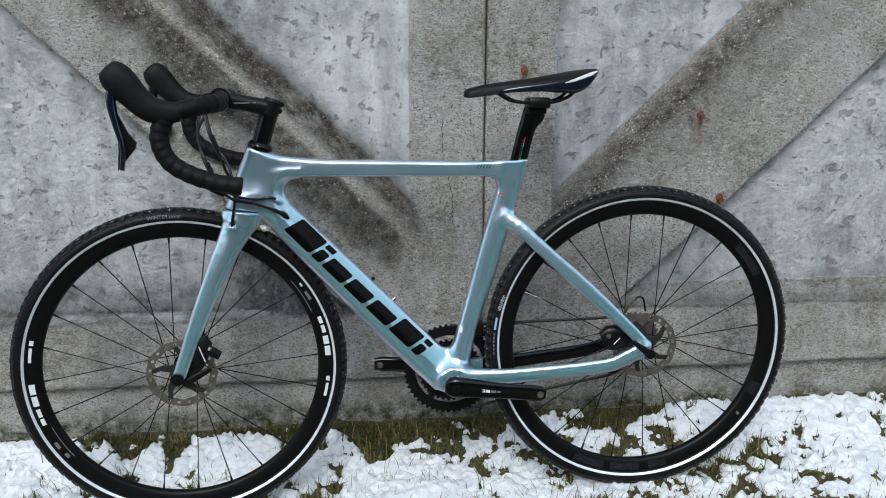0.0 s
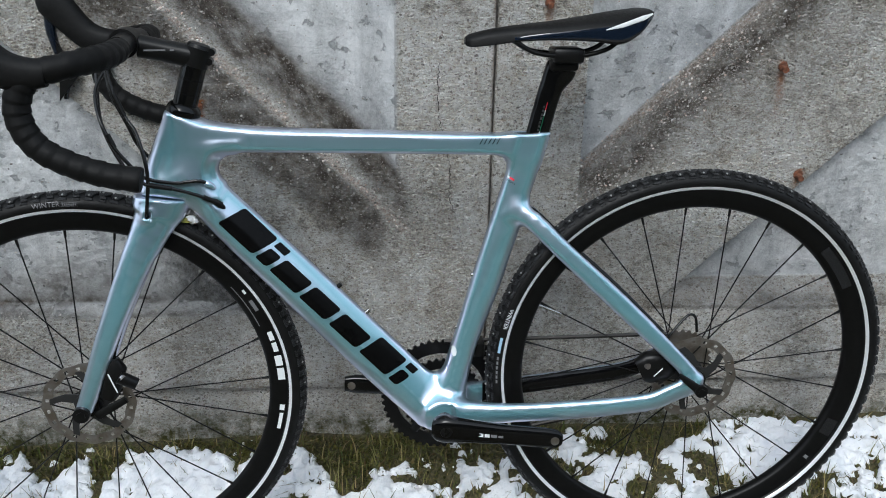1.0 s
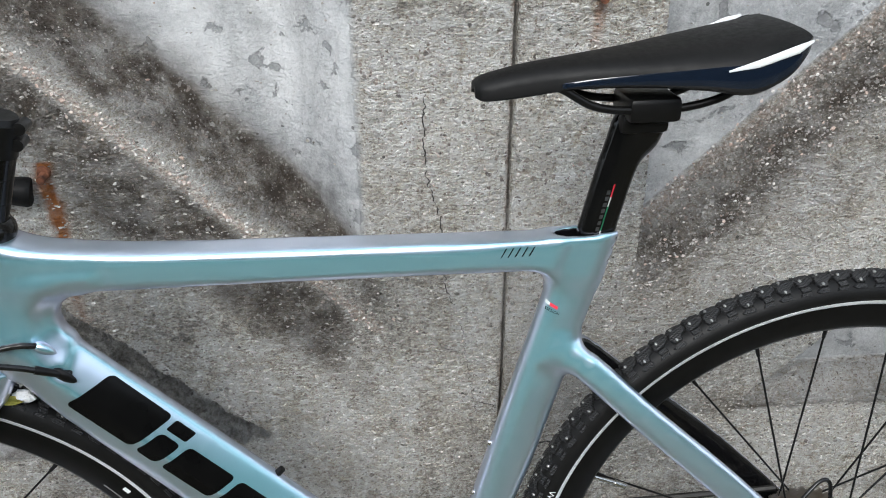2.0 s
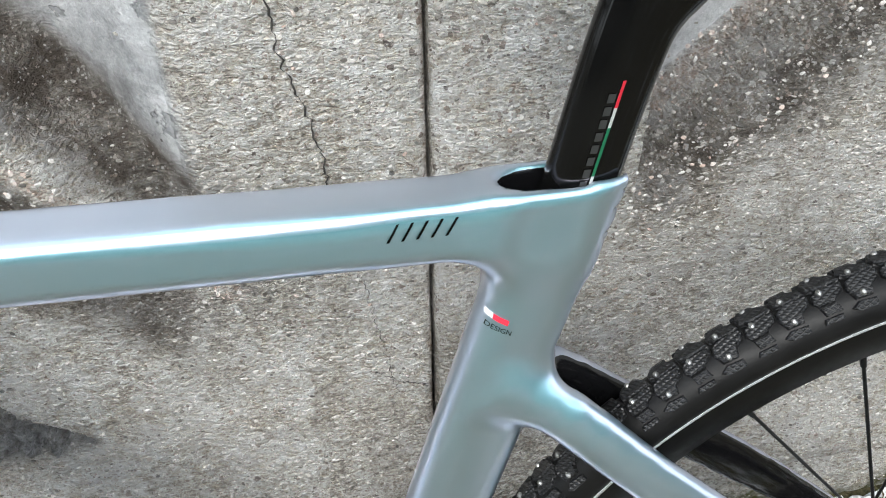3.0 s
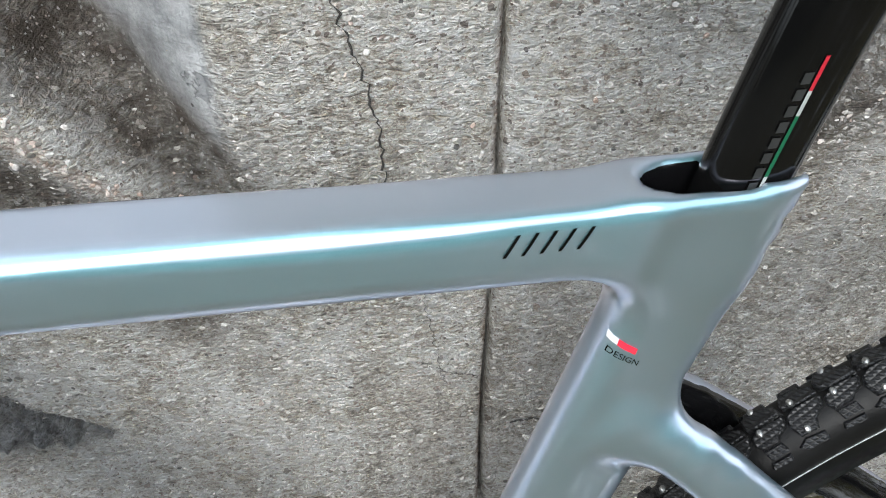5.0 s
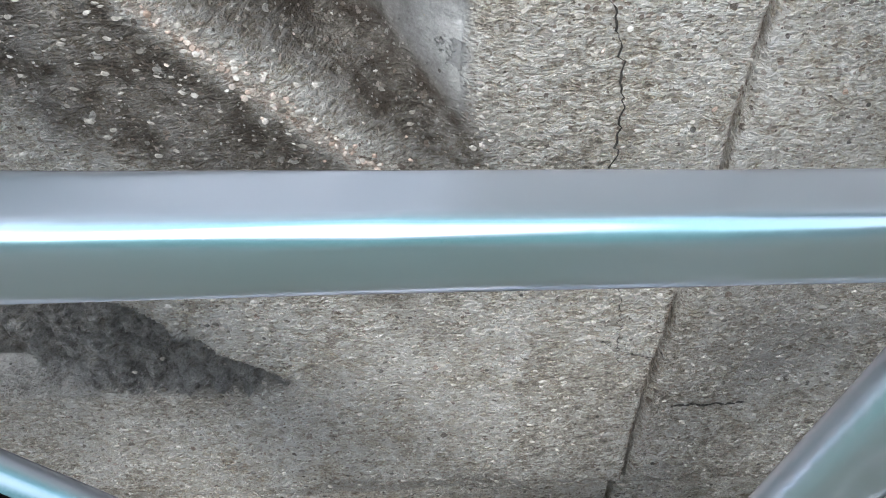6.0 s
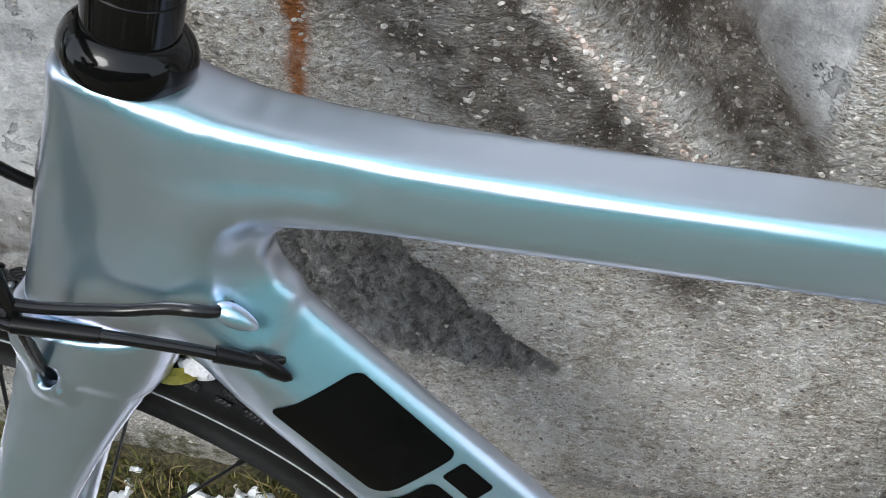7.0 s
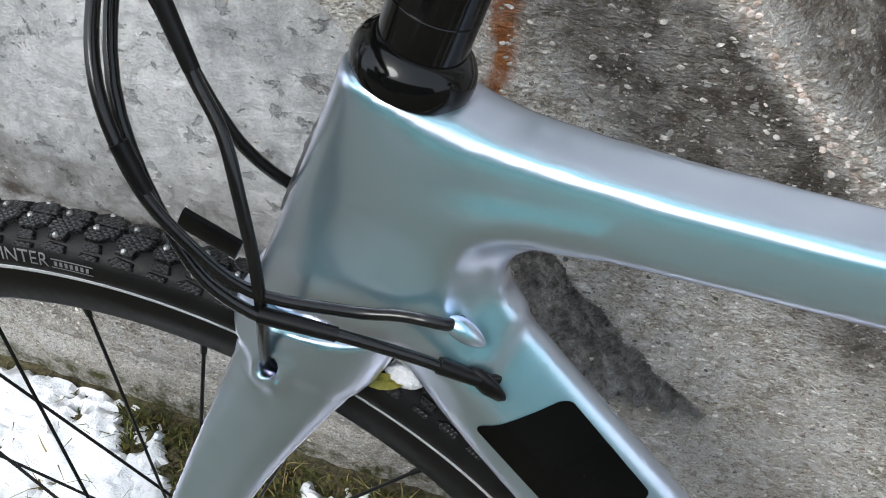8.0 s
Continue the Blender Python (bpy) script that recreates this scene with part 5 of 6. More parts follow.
def slab(s0, s1, n0, n1, shear=0.34, r=0.005, per=7):
    """Outline of a leaning bar with rounded corners on the down tube: along it and across it."""
    out = []
    for cx, cy, a0 in ((s1 - r, n1 - r, 0), (s0 + r, n1 - r, 90), (s0 + r, n0 + r, 180), (s1 - r, n0 + r, 270)):
        for k in range(per):
            a = radians(a0 + 90 * k / (per - 1))
            out.append((cx + r * math.cos(a), cy + r * math.sin(a)))
    dense = []
    for p, q in zip(out, out[1:] + out[:1]):
        m = max(1, int(math.hypot(q[0] - p[0], q[1] - p[1]) / 0.004))
        dense += [(p[0] + (q[0] - p[0]) * k / m, p[1] + (q[1] - p[1]) * k / m) for k in range(m)]
    res = []
    for a, b in dense:
        a = a + shear * (b + 0.360)
        res.append((0.69 * a + 0.724 * b, -0.724 * a + 0.69 * b))
    return res


# badge on the front of the head tube
rows = []
for i in range(19):
    z = 0.352 + 0.0031 * i
    half = 0.0135 * math.sqrt(max(0.02, 1 - ((i - 9) / 9.3) ** 2))
    row = []
    for k in range(13):
        y = half * (k - 6) / 6
        hit = frame_tree.ray_cast(Vector((-0.95, y, z)), Vector((1, 0, 0)))[0]
        edge = min(i, 18 - i, k, 12 - k)
        lift = -0.0004 if edge == 0 else 0.0012 + 0.0011 * noise.noise(Vector((y * 380, z * 300, 3.1)))
        row.append((hit.x - lift, y, z))
    rows.append(row)
V = [p for row in rows for p in row]
F = [(i * 13 + k, (i + 1) * 13 + k, (i + 1) * 13 + k + 1, i * 13 + k + 1) for i in range(18) for k in range(12)]
MAT["pewter"] = material("pewter", (0.20, 0.20, 0.21), 0.38, 0.8)
on_frame(raw("head_badge", V, F, MAT["pewter"], bicycle, "pewter-grey head badge with raised relief"))

# the maker's mark on the down tube, as plain bars
for s0, s1, top in ((-0.718, -0.648, -0.3185), (-0.6425, -0.6195, -0.3340), (-0.613, -0.557, -0.3310), (-0.5505, -0.4945, -0.3310), (-0.486, -0.4265, -0.3310), (-0.4185, -0.3585, -0.3205), (-0.352, -0.3330, -0.3345)):
    on_frame(sticker("down_tube_print", slab(s0, s1, -0.3600, top), frame_tree, MAT["black_print"], bicycle, "black bar of the down tube print"))
for s0, s1 in ((-0.6425, -0.6195), (-0.352, -0.3330)):
    on_frame(sticker("down_tube_print", slab(s0, s1, -0.3300, -0.3195, r=0.002), frame_tree, MAT["black_print"], bicycle, "black bar of the down tube print"))
# the model mark on the top tube, as thin bars
for x0, lean in ((-0.3590, 0.0050), (-0.3525, 0.0050), (-0.3460, 0.0050), (-0.3395, 0.0050), (-0.3330, 0.0050)):
    on_frame(sticker("top_tube_print", [(x0, 0.3856), (x0 + 0.0013, 0.3856), (x0 + 0.0013 + 0.5 * lean, 0.3900), (x0 + 0.0013 + lean, 0.3944), (x0 + lean, 0.3944), (x0 + 0.5 * lean, 0.3900)], frame_tree, MAT["black_print"], bicycle, "thin black bar of the top tube print", rings=4))
# flag mark on the seat tube
on_frame(sticker("flag_print", [(-0.3142, 0.3333), (-0.3126, 0.3324), (-0.3108, 0.3316), (-0.3102, 0.3346), (-0.3120, 0.3355), (-0.3136, 0.3367)], frame_tree, MAT["white"], bicycle, "white bar of a flag print", rings=4))
on_frame(sticker("flag_print", [(-0.3107, 0.3314), (-0.3080, 0.3297), (-0.3038, 0.3274), (-0.3030, 0.3304), (-0.3072, 0.3327), (-0.3101, 0.3344)], frame_tree, MAT["red"], bicycle, "red bar of a flag print", rings=4))


def lettering(text, size, place, mat, parent, label, name="lettering"):
    """Flat letters laid by place(u, v), u along the text and v up, both from nought."""
    cu = bpy.data.curves.new(name, "FONT")
    cu.body, cu.size, cu.resolution_u = text, size, 3
    tmp = new("letters", cu)
    data = bpy.data.meshes.new_from_object(tmp.evaluated_get(bpy.context.evaluated_depsgraph_get()))
    bpy.data.objects.remove(tmp)
    bpy.data.curves.remove(cu)
    co = np.zeros(len(data.vertices) * 3)
    data.vertices.foreach_get("co", co)
    co = co.reshape(-1, 3)
    data.vertices.foreach_set("co", np.asarray(place(co[:, 0], co[:, 1]), float).ravel())
    data.update()
    data.materials.clear()
    data.name = name
    return mesh_object(name, data, mat, parent, label)


def on_seat_tube(u, v):
    a = np.array([0.90, -0.436])
    b = np.array([0.30, 0.954])
    x, z = -0.3150 + a[0] * u + b[0] * v, 0.3275 + a[1] * u + b[1] * v
    return np.stack([x, skin(frame_tree, x, z) - 0.0005, z], 1)


on_frame(lettering("DESIGN", 0.0041, on_seat_tube, MAT["black_print"], bicycle, "small dark word printed below the flag"))


def arc_bar(parent, a0, a1, r0, r1, y, mat, label, name="rim_print"):
    """A thin curved bar on a wheel's near side, angles in degrees."""
    n = max(3, int(abs(a1 - a0) / 1.5))
    V, F = [], []
    for k in range(n + 1):
        a = radians(a0 + (a1 - a0) * k / n)
        V += [(r0 * math.cos(a), y(r0), r0 * math.sin(a)), (r1 * math.cos(a), y(r1), r1 * math.sin(a))]
    F = [(2 * k, 2 * k + 1, 2 * k + 3, 2 * k + 2) for k in range(n)]
    return raw(name, V, F, mat, parent, label)


def rim_face(r):
    """Near side of the rim, with the print's thickness."""
    return -(np.interp(r, [0.284, 0.300, 0.3125], [0.0095, 0.0115, 0.0118]) + 0.0004)


def wall_face(r):
    """Near side of the tyre's flank, with the print's thickness."""
    c = min(max((r - 0.3205) / 0.0165, -1), 1)
    return -(0.0175 * math.sqrt(max(0.0, 1 - c * c)) + 0.0006)


# the rim maker's mark, as white bars, on the front wheel
for a0, a1, r0, r1 in ((-177.6, -173.4, 0.294, 0.3055), (-172.6, -168.5, 0.294, 0.3055), (-167.2, -163.7, 0.296, 0.304), (-163.0, -160.2, 0.296, 0.304), (164.5, 166.5, 0.296, 0.304), (167.5, 173.5, 0.297, 0.303), (2.1, 6.2, 0.294, 0.3055), (7.0, 10.6, 0.294, 0.3055), (12.0, 15.2, 0.296, 0.304), (16.0, 19.1, 0.296, 0.304), (-8.8, -6.8, 0.296, 0.304), (-15.5, -9.8, 0.297, 0.303)):
    arc_bar(front, a0, a1, r0, r1, rim_face, MAT["white"], "white bar of the rim print")
for a0, a1, r0, r1, m in ((-158.5, -143.0, 0.2895, 0.2910, "grey_print"), (22.0, 38.0, 0.2895, 0.2910, "grey_print"), (-152.0, -149.0, 0.298, 0.305, "grey_print"), (-146.0, -144.0, 0.296, 0.303, "grey_print"), (33.5, 35.0, 0.299, 0.303, "white"), (27.0, 31.0, 0.297, 0.303, "grey_print")):
    arc_bar(front, a0, a1, r0, r1, rim_face, MAT[m], "faint grey line of the rim print")
for a0, a1, r0, r1, m in ((-27.5, -21.5, 0.285, 0.305, "dark_print"), (-38.0, -36.8, 0.293, 0.300, "grey_print"), (-118, -104, 0.288, 0.304, "dark_print"), (-101, -88, 0.288, 0.304, "dark_print"), (-84, -76, 0.288, 0.304, "dark_print"), (28, 44, 0.288, 0.304, "dark_print")):
    arc_bar(rear, a0, a1, r0, r1, rim_face, MAT[m], "dark glossy block of the rim print")
# words and bars on the tyres
for w, start in ((front, 98.4), (rear, 159.0)):
    def on_flank(u, v, start=start):
        a = radians(start) - u / 0.3215 if start < 100 else radians(start) + u / 0.3215
        r = 0.3205 + (v if start < 100 else 0.0045 - v)
        return np.stack([r * np.cos(a), np.array([wall_face(q) for q in r]), r * np.sin(a)], 1)
    lettering("WINTER", 0.0106 if start < 100 else 0.0095, on_flank, MAT["grey_print"] if start < 100 else MAT["white"], w, "grey word moulded on the tyre flank", "tyre_word")
for a0, a1, r0, r1 in ((86.8, 91.0, 0.3205, 0.3211), (86.8, 91.0, 0.3252, 0.3258)):
    arc_bar(front, a0, a1, r0, r1, wall_face, MAT["grey_print"], "grey line on the tyre flank", "tyre_print")
for k in range(7):
    arc_bar(front, 87.2 + 0.53 * k, 87.5 + 0.53 * k, 0.3218, 0.3245, wall_face, MAT["grey_print"], "small grey bar on the tyre flank", "tyre_print")
arc_bar(rear, 168.2, 173.0, 0.3205, 0.3250, wall_face, MAT["blue"], "pale blue block on the tyre flank", "tyre_print")
for k in range(6):
    arc_bar(rear, 174.2 + 1.5 * k, 175.2 + 1.5 * k, 0.3215, 0.3245, wall_face, MAT["grey_print"], "small grey bar on the tyre flank", "tyre_print")
# crank print
for x0, x1, w, m in ((-0.372, -0.363, 0.0008, "grey_print"), (-0.360, -0.352, 0.0030, "white"), (-0.350, -0.342, 0.0030, "white"), (-0.340, -0.330, 0.0026, "grey_print"), (-0.328, -0.320, 0.0018, "grey_print")):
    V = []
    for x, k in ((x0, -1), (x1, -1), (x1, 1), (x0, 1)):
        z = -0.0675 - 0.118 * (x + 0.38) + k * w
        V.append((x, np.interp(x, [-0.39, -0.32, -0.25], [-0.0875, -0.0900, -0.0935]), z))
    on_frame(raw("crank_print", V, [(0, 1, 2, 3)], MAT[m], bicycle, "small pale bar of the crank print", smooth=False))
# pedal eyes
for x, y, z in ((-0.2365, -0.0935, -0.0825), (-0.566, 0.0775, -0.0605)):
    bm = bmesh.new()
    cylinder(bm, (x, y - 0.0012, z), (x, y + 0.0012, z), 0.0070, seg=20)
    on_frame(part("pedal_eye", bm, MAT["dull_steel"], bicycle, "bare threaded pedal eye"))
bm = bmesh.new()
cylinder(bm, (-0.411, -0.0865, -0.064), (-0.411, -0.0885, -0.064), 0.010, 0.009, seg=24)
on_frame(part("crank_cap", bm, MAT["matte"], bicycle, "black crank cap"))

# seat post flag print
for z0, z1, m in ((0.396, 0.404, "post_white"), (0.404, 0.427, "post_green"), (0.427, 0.436, "post_white"), (0.436, 0.448, "post_red")):
    x0, x1 = -0.2680 + (z0 - 0.399) * 0.235, -0.2680 + (z1 - 0.399) * 0.235
    on_frame(raw("seatpost_print", [(x0, -0.0109, z0), (x0 + 0.0014, -0.0109, z0), (x1 + 0.0014, -0.0109, z1), (x1, -0.0109, z1)], [(0, 1, 2, 3)], MAT[m], bicycle, "thin tricolour line on the seat post", smooth=False))
for k in range(8):
    z0 = 0.398 + 0.0058 * k
    x0 = -0.2716 + (z0 - 0.399) * 0.235
    on_frame(raw("seatpost_print", [(x0 - 0.0006, -0.0110, z0), (x0 + 0.0026, -0.0110, z0), (x0 + 0.0034, -0.0110, z0 + 0.0040), (x0 + 0.0002, -0.0110, z0 + 0.0040)], [(0, 1, 2, 3)], MAT["post_grey"], bicycle, "small grey bar on the seat post", smooth=False))

# bottle bosses
for x, z, nx, nz in ((-0.578, 0.156, 0.724, 0.69), (-0.534, 0.111, 0.724, 0.69), (-0.362, 0.170, -0.97, 0.25), (-0.378, 0.108, -0.97, 0.25), (-0.386, 0.080, -0.97, 0.25)):
    bm = bmesh.new()
    cylinder(bm, (x - 0.004 * nx, 0, z - 0.004 * nz), (x + 0.005 * nx, 0, z + 0.005 * nz), 0.0042, 0.0035, seg=12)
    on_frame(part("bottle_boss", bm, MAT["matte"] if z > 0.15 and x < -0.5 else MAT["steel"], bicycle, "small bolt of the bottle mount"))
on_frame(sticker("maker_badge", [(-0.394 + 0.0042 * math.cos(a / 12 * 6.283), 0.044 + 0.0085 * math.sin(a / 12 * 6.283)) for a in range(12)], frame_tree, MAT["white"], bicycle, "small pale badge on the seat tube", rings=3))

# cables
CABLE = 0.0028
on_frame(part("gear_cable", tube([(-0.905, 0.02, 0.500), (-0.915, -0.015, 0.470), (-0.905, -0.048, 0.437), (-0.889, -0.060, 0.401), (-0.870, -0.060, 0.373), (-0.848, -0.052, 0.347), (-0.812, -0.038, 0.336), (-0.790, -0.0335, 0.3370), (-0.778, -0.0330, 0.3378), (-0.770, -0.0295, 0.3350), (-0.766, -0.021, 0.331)], CABLE), MAT["cable"], bicycle, "black gear cable housing"))
bm = bmesh.new()
bmesh.ops.create_uvsphere(bm, u_segments=20, v_segments=14, radius=1.0)
along = Vector((0.80, 0.12, -0.58)).normalized()
for v in bm.verts:
    a, b = along, along.orthogonal().normalized()
    c = a.cross(b)
    v.co = Vector((-0.7625, -0.0252, 0.3290)) + a * v.co.x * 0.0105 + (b * v.co.y + c * v.co.z) * 0.0050 * (1.0 - 0.25 * v.co.x)
on_frame(part("cable_port", bm, MAT["paint"], bicycle, "small painted cable port on the head tube"))
on_frame(part("brake_hose", tube([(-0.897, -0.022, 0.508), (-0.8876, -0.030, 0.466), (-0.8829, -0.031, 0.4534), (-0.872, -0.034, 0.431), (-0.8595, -0.040, 0.414), (-0.8514, -0.047, 0.392), (-0.8452, -0.052, 0.362), (-0.8463, -0.050, 0.334), (-0.8522, -0.043, 0.304), (-0.8562, -0.036, 0.2855), (-0.857, -0.026, 0.272)], CABLE), MAT["cable"], bicycle, "black brake hose running into the fork"))
on_frame(part("brake_hose", tube([(-0.920, 0.010, 0.490), (-0.905, -0.040, 0.425), (-0.875, -0.057, 0.365), (-0.848, -0.055, 0.338), (-0.815, -0.047, 0.330), (-0.781, -0.036, 0.317), (-0.760, -0.028, 0.3055), (-0.748, -0.018, 0.299)], CABLE), MAT["cable"], bicycle, "black brake hose running into the down tube"))
on_frame(part("gear_cable", tube([(-0.900, -0.014, 0.500), (-0.892, -0.023, 0.466), (-0.8849, -0.026, 0.448), (-0.876, -0.028, 0.430), (-0.8695, -0.0255, 0.412), (-0.8655, -0.018, 0.394), (-0.8590, -0.009, 0.3775), (-0.8505, 0.0, 0.364), (-0.843, 0.012, 0.349)], CABLE), MAT["cable"], bicycle, "black gear cable housing"))
# sleeves on the cables, and the rubber grommet
for a, b in (((-0.8865, -0.029, 0.464), (-0.8735, -0.033, 0.434)), ((-0.893, -0.058, 0.412), (-0.884, -0.060, 0.393)), ((-0.845, -0.054, 0.337), (-0.813, -0.0465, 0.3295)), ((-0.772, -0.0325, 0.3125), (-0.755, -0.026, 0.303))):
    bm = bmesh.new()
    cylinder(bm, a, b, 0.0040, 0.0034, seg=14)
    on_frame(part("cable_sleeve", bm, MAT["matte"], bicycle, "black cable end sleeve"))
bm = bmesh.new()
loft(bm, [(-0.7600, -0.0245, 0.3068, 0.002, 0.002), (-0.7570, -0.0250, 0.3043, 0.0048, 0.0030), (-0.7500, -0.0250, 0.2985, 0.0052, 0.0030), (-0.7445, -0.0243, 0.2940, 0.0030, 0.0022), (-0.7430, -0.0235, 0.2925, 0.001, 0.001)], 2, 14)
on_frame(part("cable_grommet", bm, MAT["matte"], bicycle, "black rubber cable grommet"))
# cable guard flag seen over the tyre
bm = bmesh.new()
loft(bm, [(-0.894, -0.030, 0.358, 0.0058, 0.0020), (-0.868, -0.028, 0.345, 0.0058, 0.0020)], 3.5, 12)
on_frame(part("cable_clip", bm, MAT["matte"], bicycle, "black plastic cable clip"))

# ---- brakes ----
bm = bmesh.new()
loft(bm, [(-0.945, -0.046, -0.004, 0.012, 0.010), (-0.934, -0.047, 0.022, 0.016, 0.013), (-0.926, -0.047, 0.045, 0.015, 0.012), (-0.930, -0.046, 0.060, 0.009, 0.008)], 3.0, 20)
caliper = on_fork(part("brake_caliper", bm, MAT["matte"], bicycle, "black front disc-brake caliper"))
bm = bmesh.new()
cylinder(bm, (-0.922, -0.058, 0.036), (-0.898, -0.054, 0.020), 0.0105, 0.0095, seg=18)
part("piston_cover", bm, MAT["matte"], caliper, "black piston cover")
bm = bmesh.new()
cylinder(bm, (-0.916, -0.064, 0.038), (-0.914, -0.066, 0.037), 0.0045, seg=10)
part("caliper_bolt", bm, MAT["steel"], caliper, "bright bolt")
bm = bmesh.new()
loft(bm, [(-0.965, -0.048, -0.035, 0.008, 0.004), (-0.940, -0.047, -0.022, 0.007, 0.004), (-0.918, -0.046, -0.010, 0.006, 0.003)], 2.5, 12)
part("caliper_bracket", bm, MAT["matte"], caliper, "black mounting bracket")
bm = bmesh.new()
loft(bm, [(-0.937, -0.059, 0.042, 0.0012, 0.0010), (-0.926, -0.060, 0.010, 0.0012, 0.0010)], 2.0, 8)
part("caliper_mark", bm, MAT["white"], caliper, "thin white line on the caliper")
bm = bmesh.new()
cylinder(bm, (-0.982, -0.070, -0.022), (-0.982, -0.052, -0.022), 0.0125, seg=24)
cylinder(bm, (-0.982, -0.072, -0.022), (-0.982, -0.069, -0.022), 0.007, seg=6)
on_fork(part("thru_axle", bm, MAT["matte"], bicycle, "black front axle end"))
on_fork(part("brake_hose", tube([(-0.905, -0.040, 0.145), (-0.913, -0.038, 0.11), (-0.926, -0.040, 0.075), (-0.929, -0.044, 0.058)], 0.0024), MAT["cable"], bicycle, "black brake hose leaving the fork"))
bm = bmesh.new()
loft(bm, [(-0.090, -0.040, 0.012, 0.020, 0.010), (-0.078, -0.041, 0.018, 0.027, 0.014), (-0.050, -0.041, 0.020, 0.027, 0.014), (-0.034, -0.040, 0.022, 0.018, 0.010)], 3.0, 20)
caliper = on_frame(part("brake_caliper", bm, MAT["matte"], bicycle, "black rear disc-brake caliper"))
bm = bmesh.new()
cylinder(bm, (-0.082, -0.050, 0.026), (-0.080, -0.056, 0.026), 0.0050, seg=12)
part("caliper_bolt", bm, MAT["dull_steel"], caliper, "dull steel bolt")
bm = bmesh.new()
loft(bm, [(-0.070, -0.0555, 0.008, 0.0010, 0.001), (-0.056, -0.0555, 0.022, 0.0010, 0.001)], 2.0, 8)
part("caliper_mark", bm, MAT["white"], caliper, "thin white line on the caliper")
bm = bmesh.new()
cylinder(bm, (0.003, -0.080, -0.010), (0.003, -0.058, -0.010), 0.0105, seg=24)
cylinder(bm, (0.003, -0.0815, -0.010), (0.003, -0.079, -0.010), 0.0055, seg=6)
loft(bm, [(-0.034, -0.074, 0.018, 0.004, 0.003), (-0.016, -0.075, 0.004, 0.0065, 0.004), (0.003, -0.075, -0.010, 0.0085, 0.004)], 2.4, 12)
on_frame(part("thru_axle", bm, MAT["matte"], bicycle, "black rear axle end with lever"))
on_frame(part("brake_hose", tube([(-0.050, -0.030, 0.052), (-0.034, -0.028, 0.076), (-0.010, -0.022, 0.100), (0.004, -0.020, 0.096), (0.009, -0.020, 0.070)], 0.0022), MAT["cable"], bicycle, "black looped hose by the rear brake"))

# ---- drive train on the far side ----
for k, r in enumerate((0.056, 0.051, 0.046, 0.042, 0.038, 0.034, 0.030, 0.027)):
    toothed("sprocket", 0.022 + 0.0042 * k, r, int(r * 520), 0.018, 0.0009, Vector((0, 0, 0)), "dull_steel", "dark steel sprocket of the cassette")
on_frame(part("chain", tube([(-0.405, 0.047, 0.034), (-0.30, 0.046, 0.036), (-0.15, 0.044, 0.038), (-0.02, 0.041, 0.041)], 0.0036, 4, 6), MAT["oily"], bicycle, "dark oily chain"))
bm = bmesh.new()
loft(bm, [(0.010, 0.060, -0.020, 0.012, 0.008), (0.012, 0.066, -0.050, 0.014, 0.010), (0.000, 0.064, -0.072, 0.010, 0.006), (-0.030, 0.060, -0.092, 0.008, 0.004), (-0.045, 0.058, -0.098, 0.005, 0.003)], 2.6, 14)
on_frame(part("rear_derailleur", bm, MAT["matte"], bicycle, "black rear derailleur"))
on_frame(part("chain", tube([(-0.040, 0.056, -0.100), (-0.12, 0.052, -0.112), (-0.25, 0.049, -0.135), (-0.38, 0.047, -0.164)], 0.0036, 4, 6), MAT["oily"], bicycle, "dark oily chain"))
bm = bmesh.new()
box(bm, (-0.352, 0.036, 0.020), (0.050, 0.012, 0.020), None, 0.004)
box(bm, (-0.350, 0.020, 0.036), (0.018, 0.036, 0.026), None, 0.004)
on_frame(part("front_derailleur", bm, MAT["matte"], bicycle, "black front derailleur"))

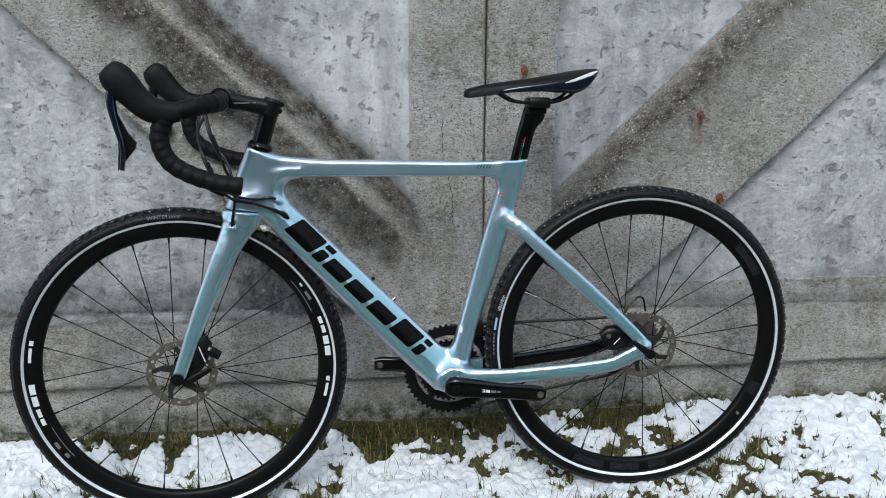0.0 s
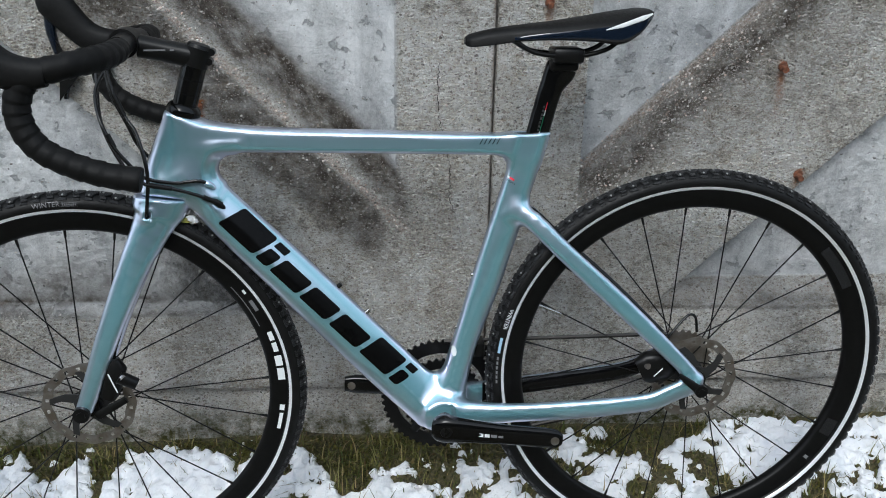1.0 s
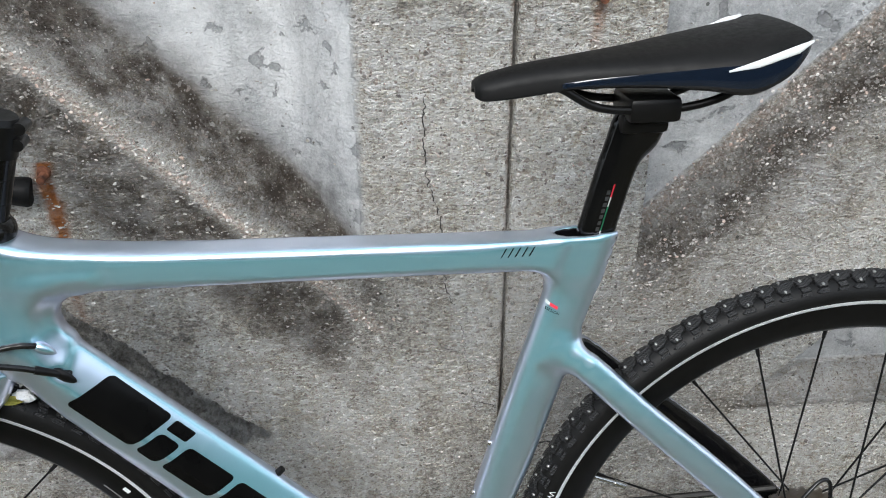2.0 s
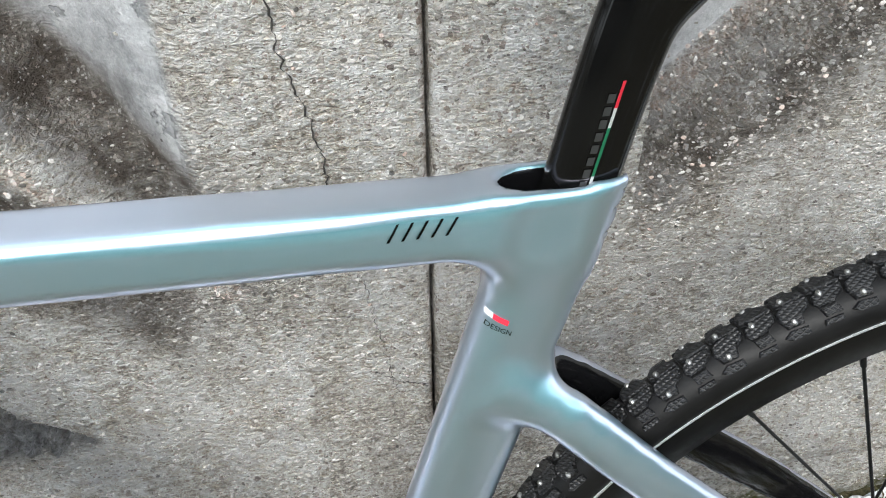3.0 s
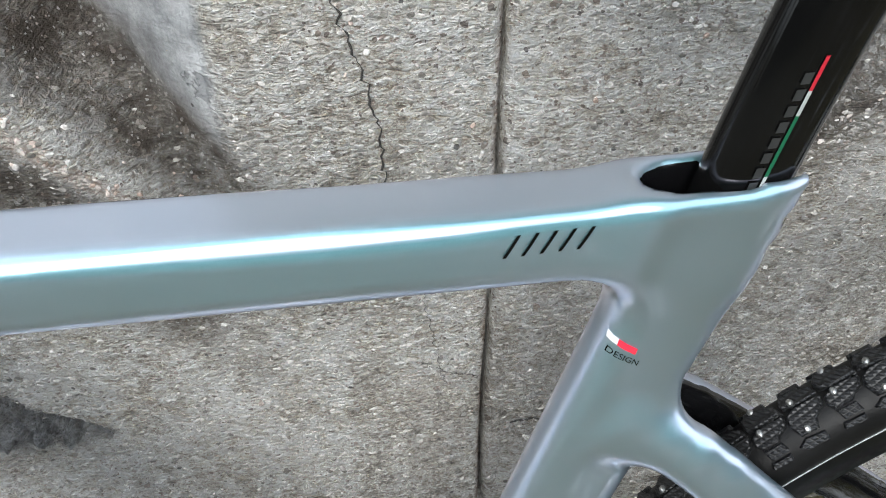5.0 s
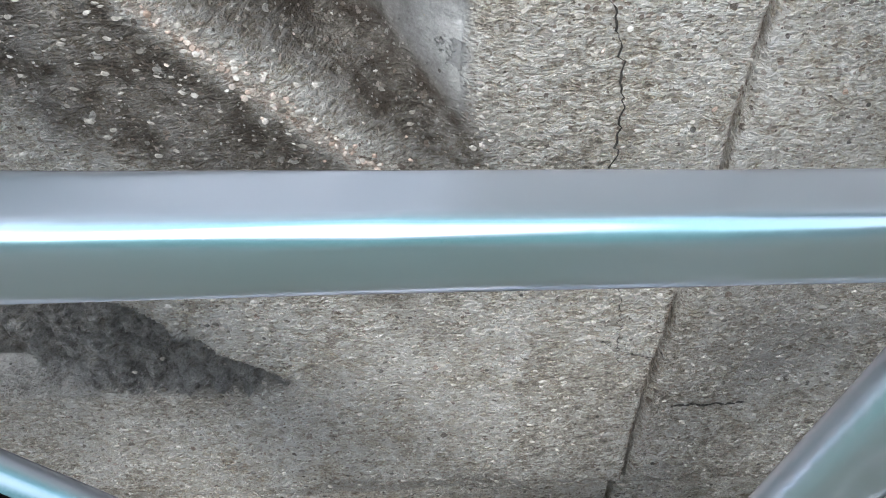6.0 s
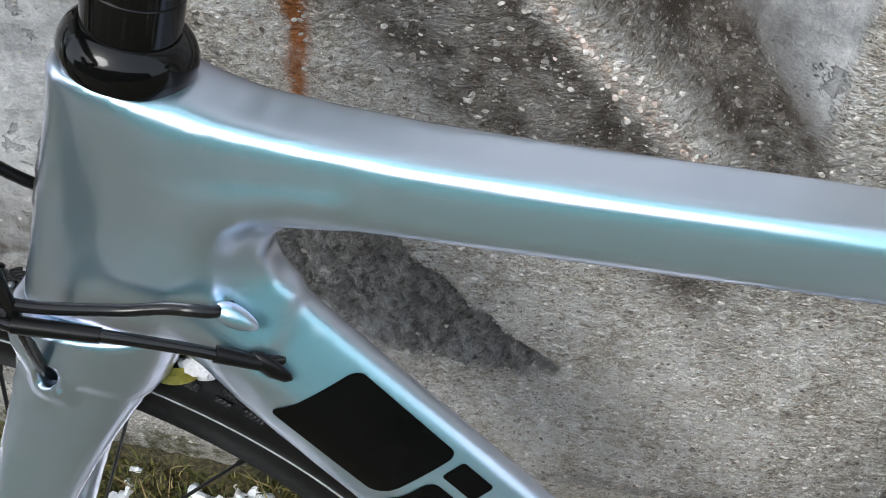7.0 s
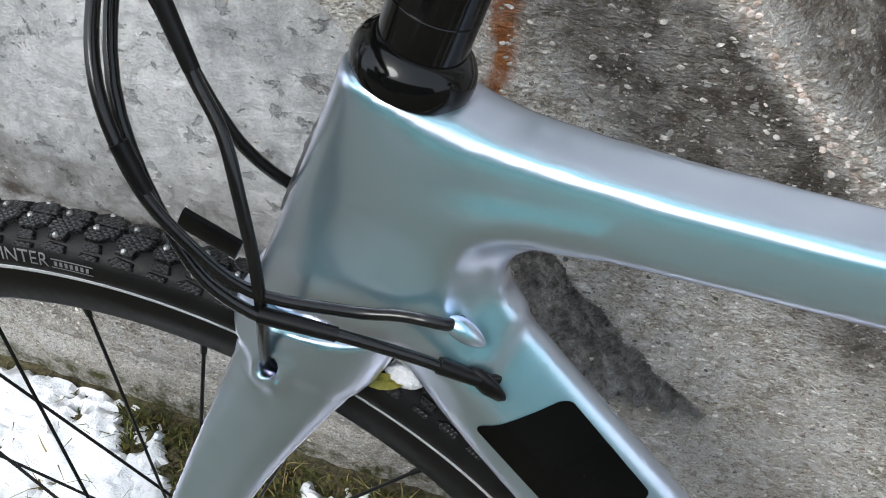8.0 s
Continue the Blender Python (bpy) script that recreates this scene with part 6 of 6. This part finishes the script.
# ---- saddle flank and stem print ----
for s in (-1, 1):
    bm = bmesh.new()
    rows = []
    for q in spline(SADDLE, 4):
        if -0.315 < q[0] < -0.118:
            k = (q[0] + 0.315) / 0.2
            rows.append([bm.verts.new((q[0], s * (q[2] * w + 0.0006), q[1] + 0.004 + q[3] * h)) for w, h in ((0.985, -0.86), (1.0, -0.66), (0.975, -0.66 + 0.35 * min(1, k * 1.3)))])
    for a, b in zip(rows, rows[1:]):
        for j in (0, 1):
            bm.faces.new((a[j], a[j + 1], b[j + 1], b[j]))
    part("saddle_flank", bm, MAT["gloss_blue"], saddle, "glossy blue-black flank of the saddle")
    bm = bmesh.new()
    loft(bm, [(-0.186, s * 0.0615, 0.5565, 0.0008, 0.0004), (-0.165, s * 0.0665, 0.5625, 0.0030, 0.0005), (-0.135, s * 0.0690, 0.5735, 0.0034, 0.0005), (-0.122, s * 0.066, 0.579, 0.001, 0.0004)], 3.0, 10)
    part("saddle_patch", bm, MAT["white"], saddle, "silver patch on the saddle's rear corner")
for x0, x1 in ((-0.842, -0.812), (-0.806, -0.800)):
    bm = bmesh.new()
    box(bm, ((x0 + x1) / 2, -0.0165, 0.5255), (x1 - x0, 0.0006, 0.0022))
    on_fork(part("stem_print", bm, MAT["grey_print"], bicycle, "pale thin line on the stem"))
# lumps of snow and a leaf caught behind the fork
bm = bmesh.new()
bmesh.ops.create_icosphere(bm, subdivisions=3, radius=0.0075)
for v in bm.verts:
    v.co = Vector((v.co.x * 1.2, v.co.y * 0.7, v.co.z * 0.8)) * (1 + 0.55 * noise.noise(v.co * 160) + 0.3 * noise.noise(v.co * 420))
lump = tagged(part("snow_lump", bm, MAT["snow"]), "small lump of snow caught on the tyre", "snow")
lump.matrix_world = bicycle.matrix_world @ RISE @ Matrix.Translation((-0.797, -0.008, 0.272))
bm = bmesh.new()
rows = []
for i in range(7):
    t = i / 6
    w = 0.0042 * math.sin(math.pi * min(1, 0.12 + 0.88 * t)) ** 0.7
    rows.append([bm.verts.new((0.020 * (t - 0.5), w * k, 0.0030 * abs(k) + 0.0022 * math.sin(3 * t + k))) for k in (-1, -0.5, 0, 0.5, 1)])
for a, b in zip(rows, rows[1:]):
    for k in range(4):
        bm.faces.new((a[k], a[k + 1], b[k + 1], b[k]))
bmesh.ops.solidify(bm, geom=bm.faces[:], thickness=0.0004)
MAT["dry_leaf"] = material("dry_leaf", (0.42, 0.36, 0.06), 0.6)
g = Graph(MAT["dry_leaf"])
g.set("Base Color", g.ramp(g.noise(180.0, 4.0), [(0.3, (0.22, 0.24, 0.05)), (0.7, (0.55, 0.46, 0.09))]))
leaf = tagged(part("leaf", bm, MAT["dry_leaf"]), "small yellow-green leaf caught on the tyre", "leaf")
leaf.matrix_world = bicycle.matrix_world @ RISE @ pose(-0.806, -0.014, 0.270, 50, 20, 35)
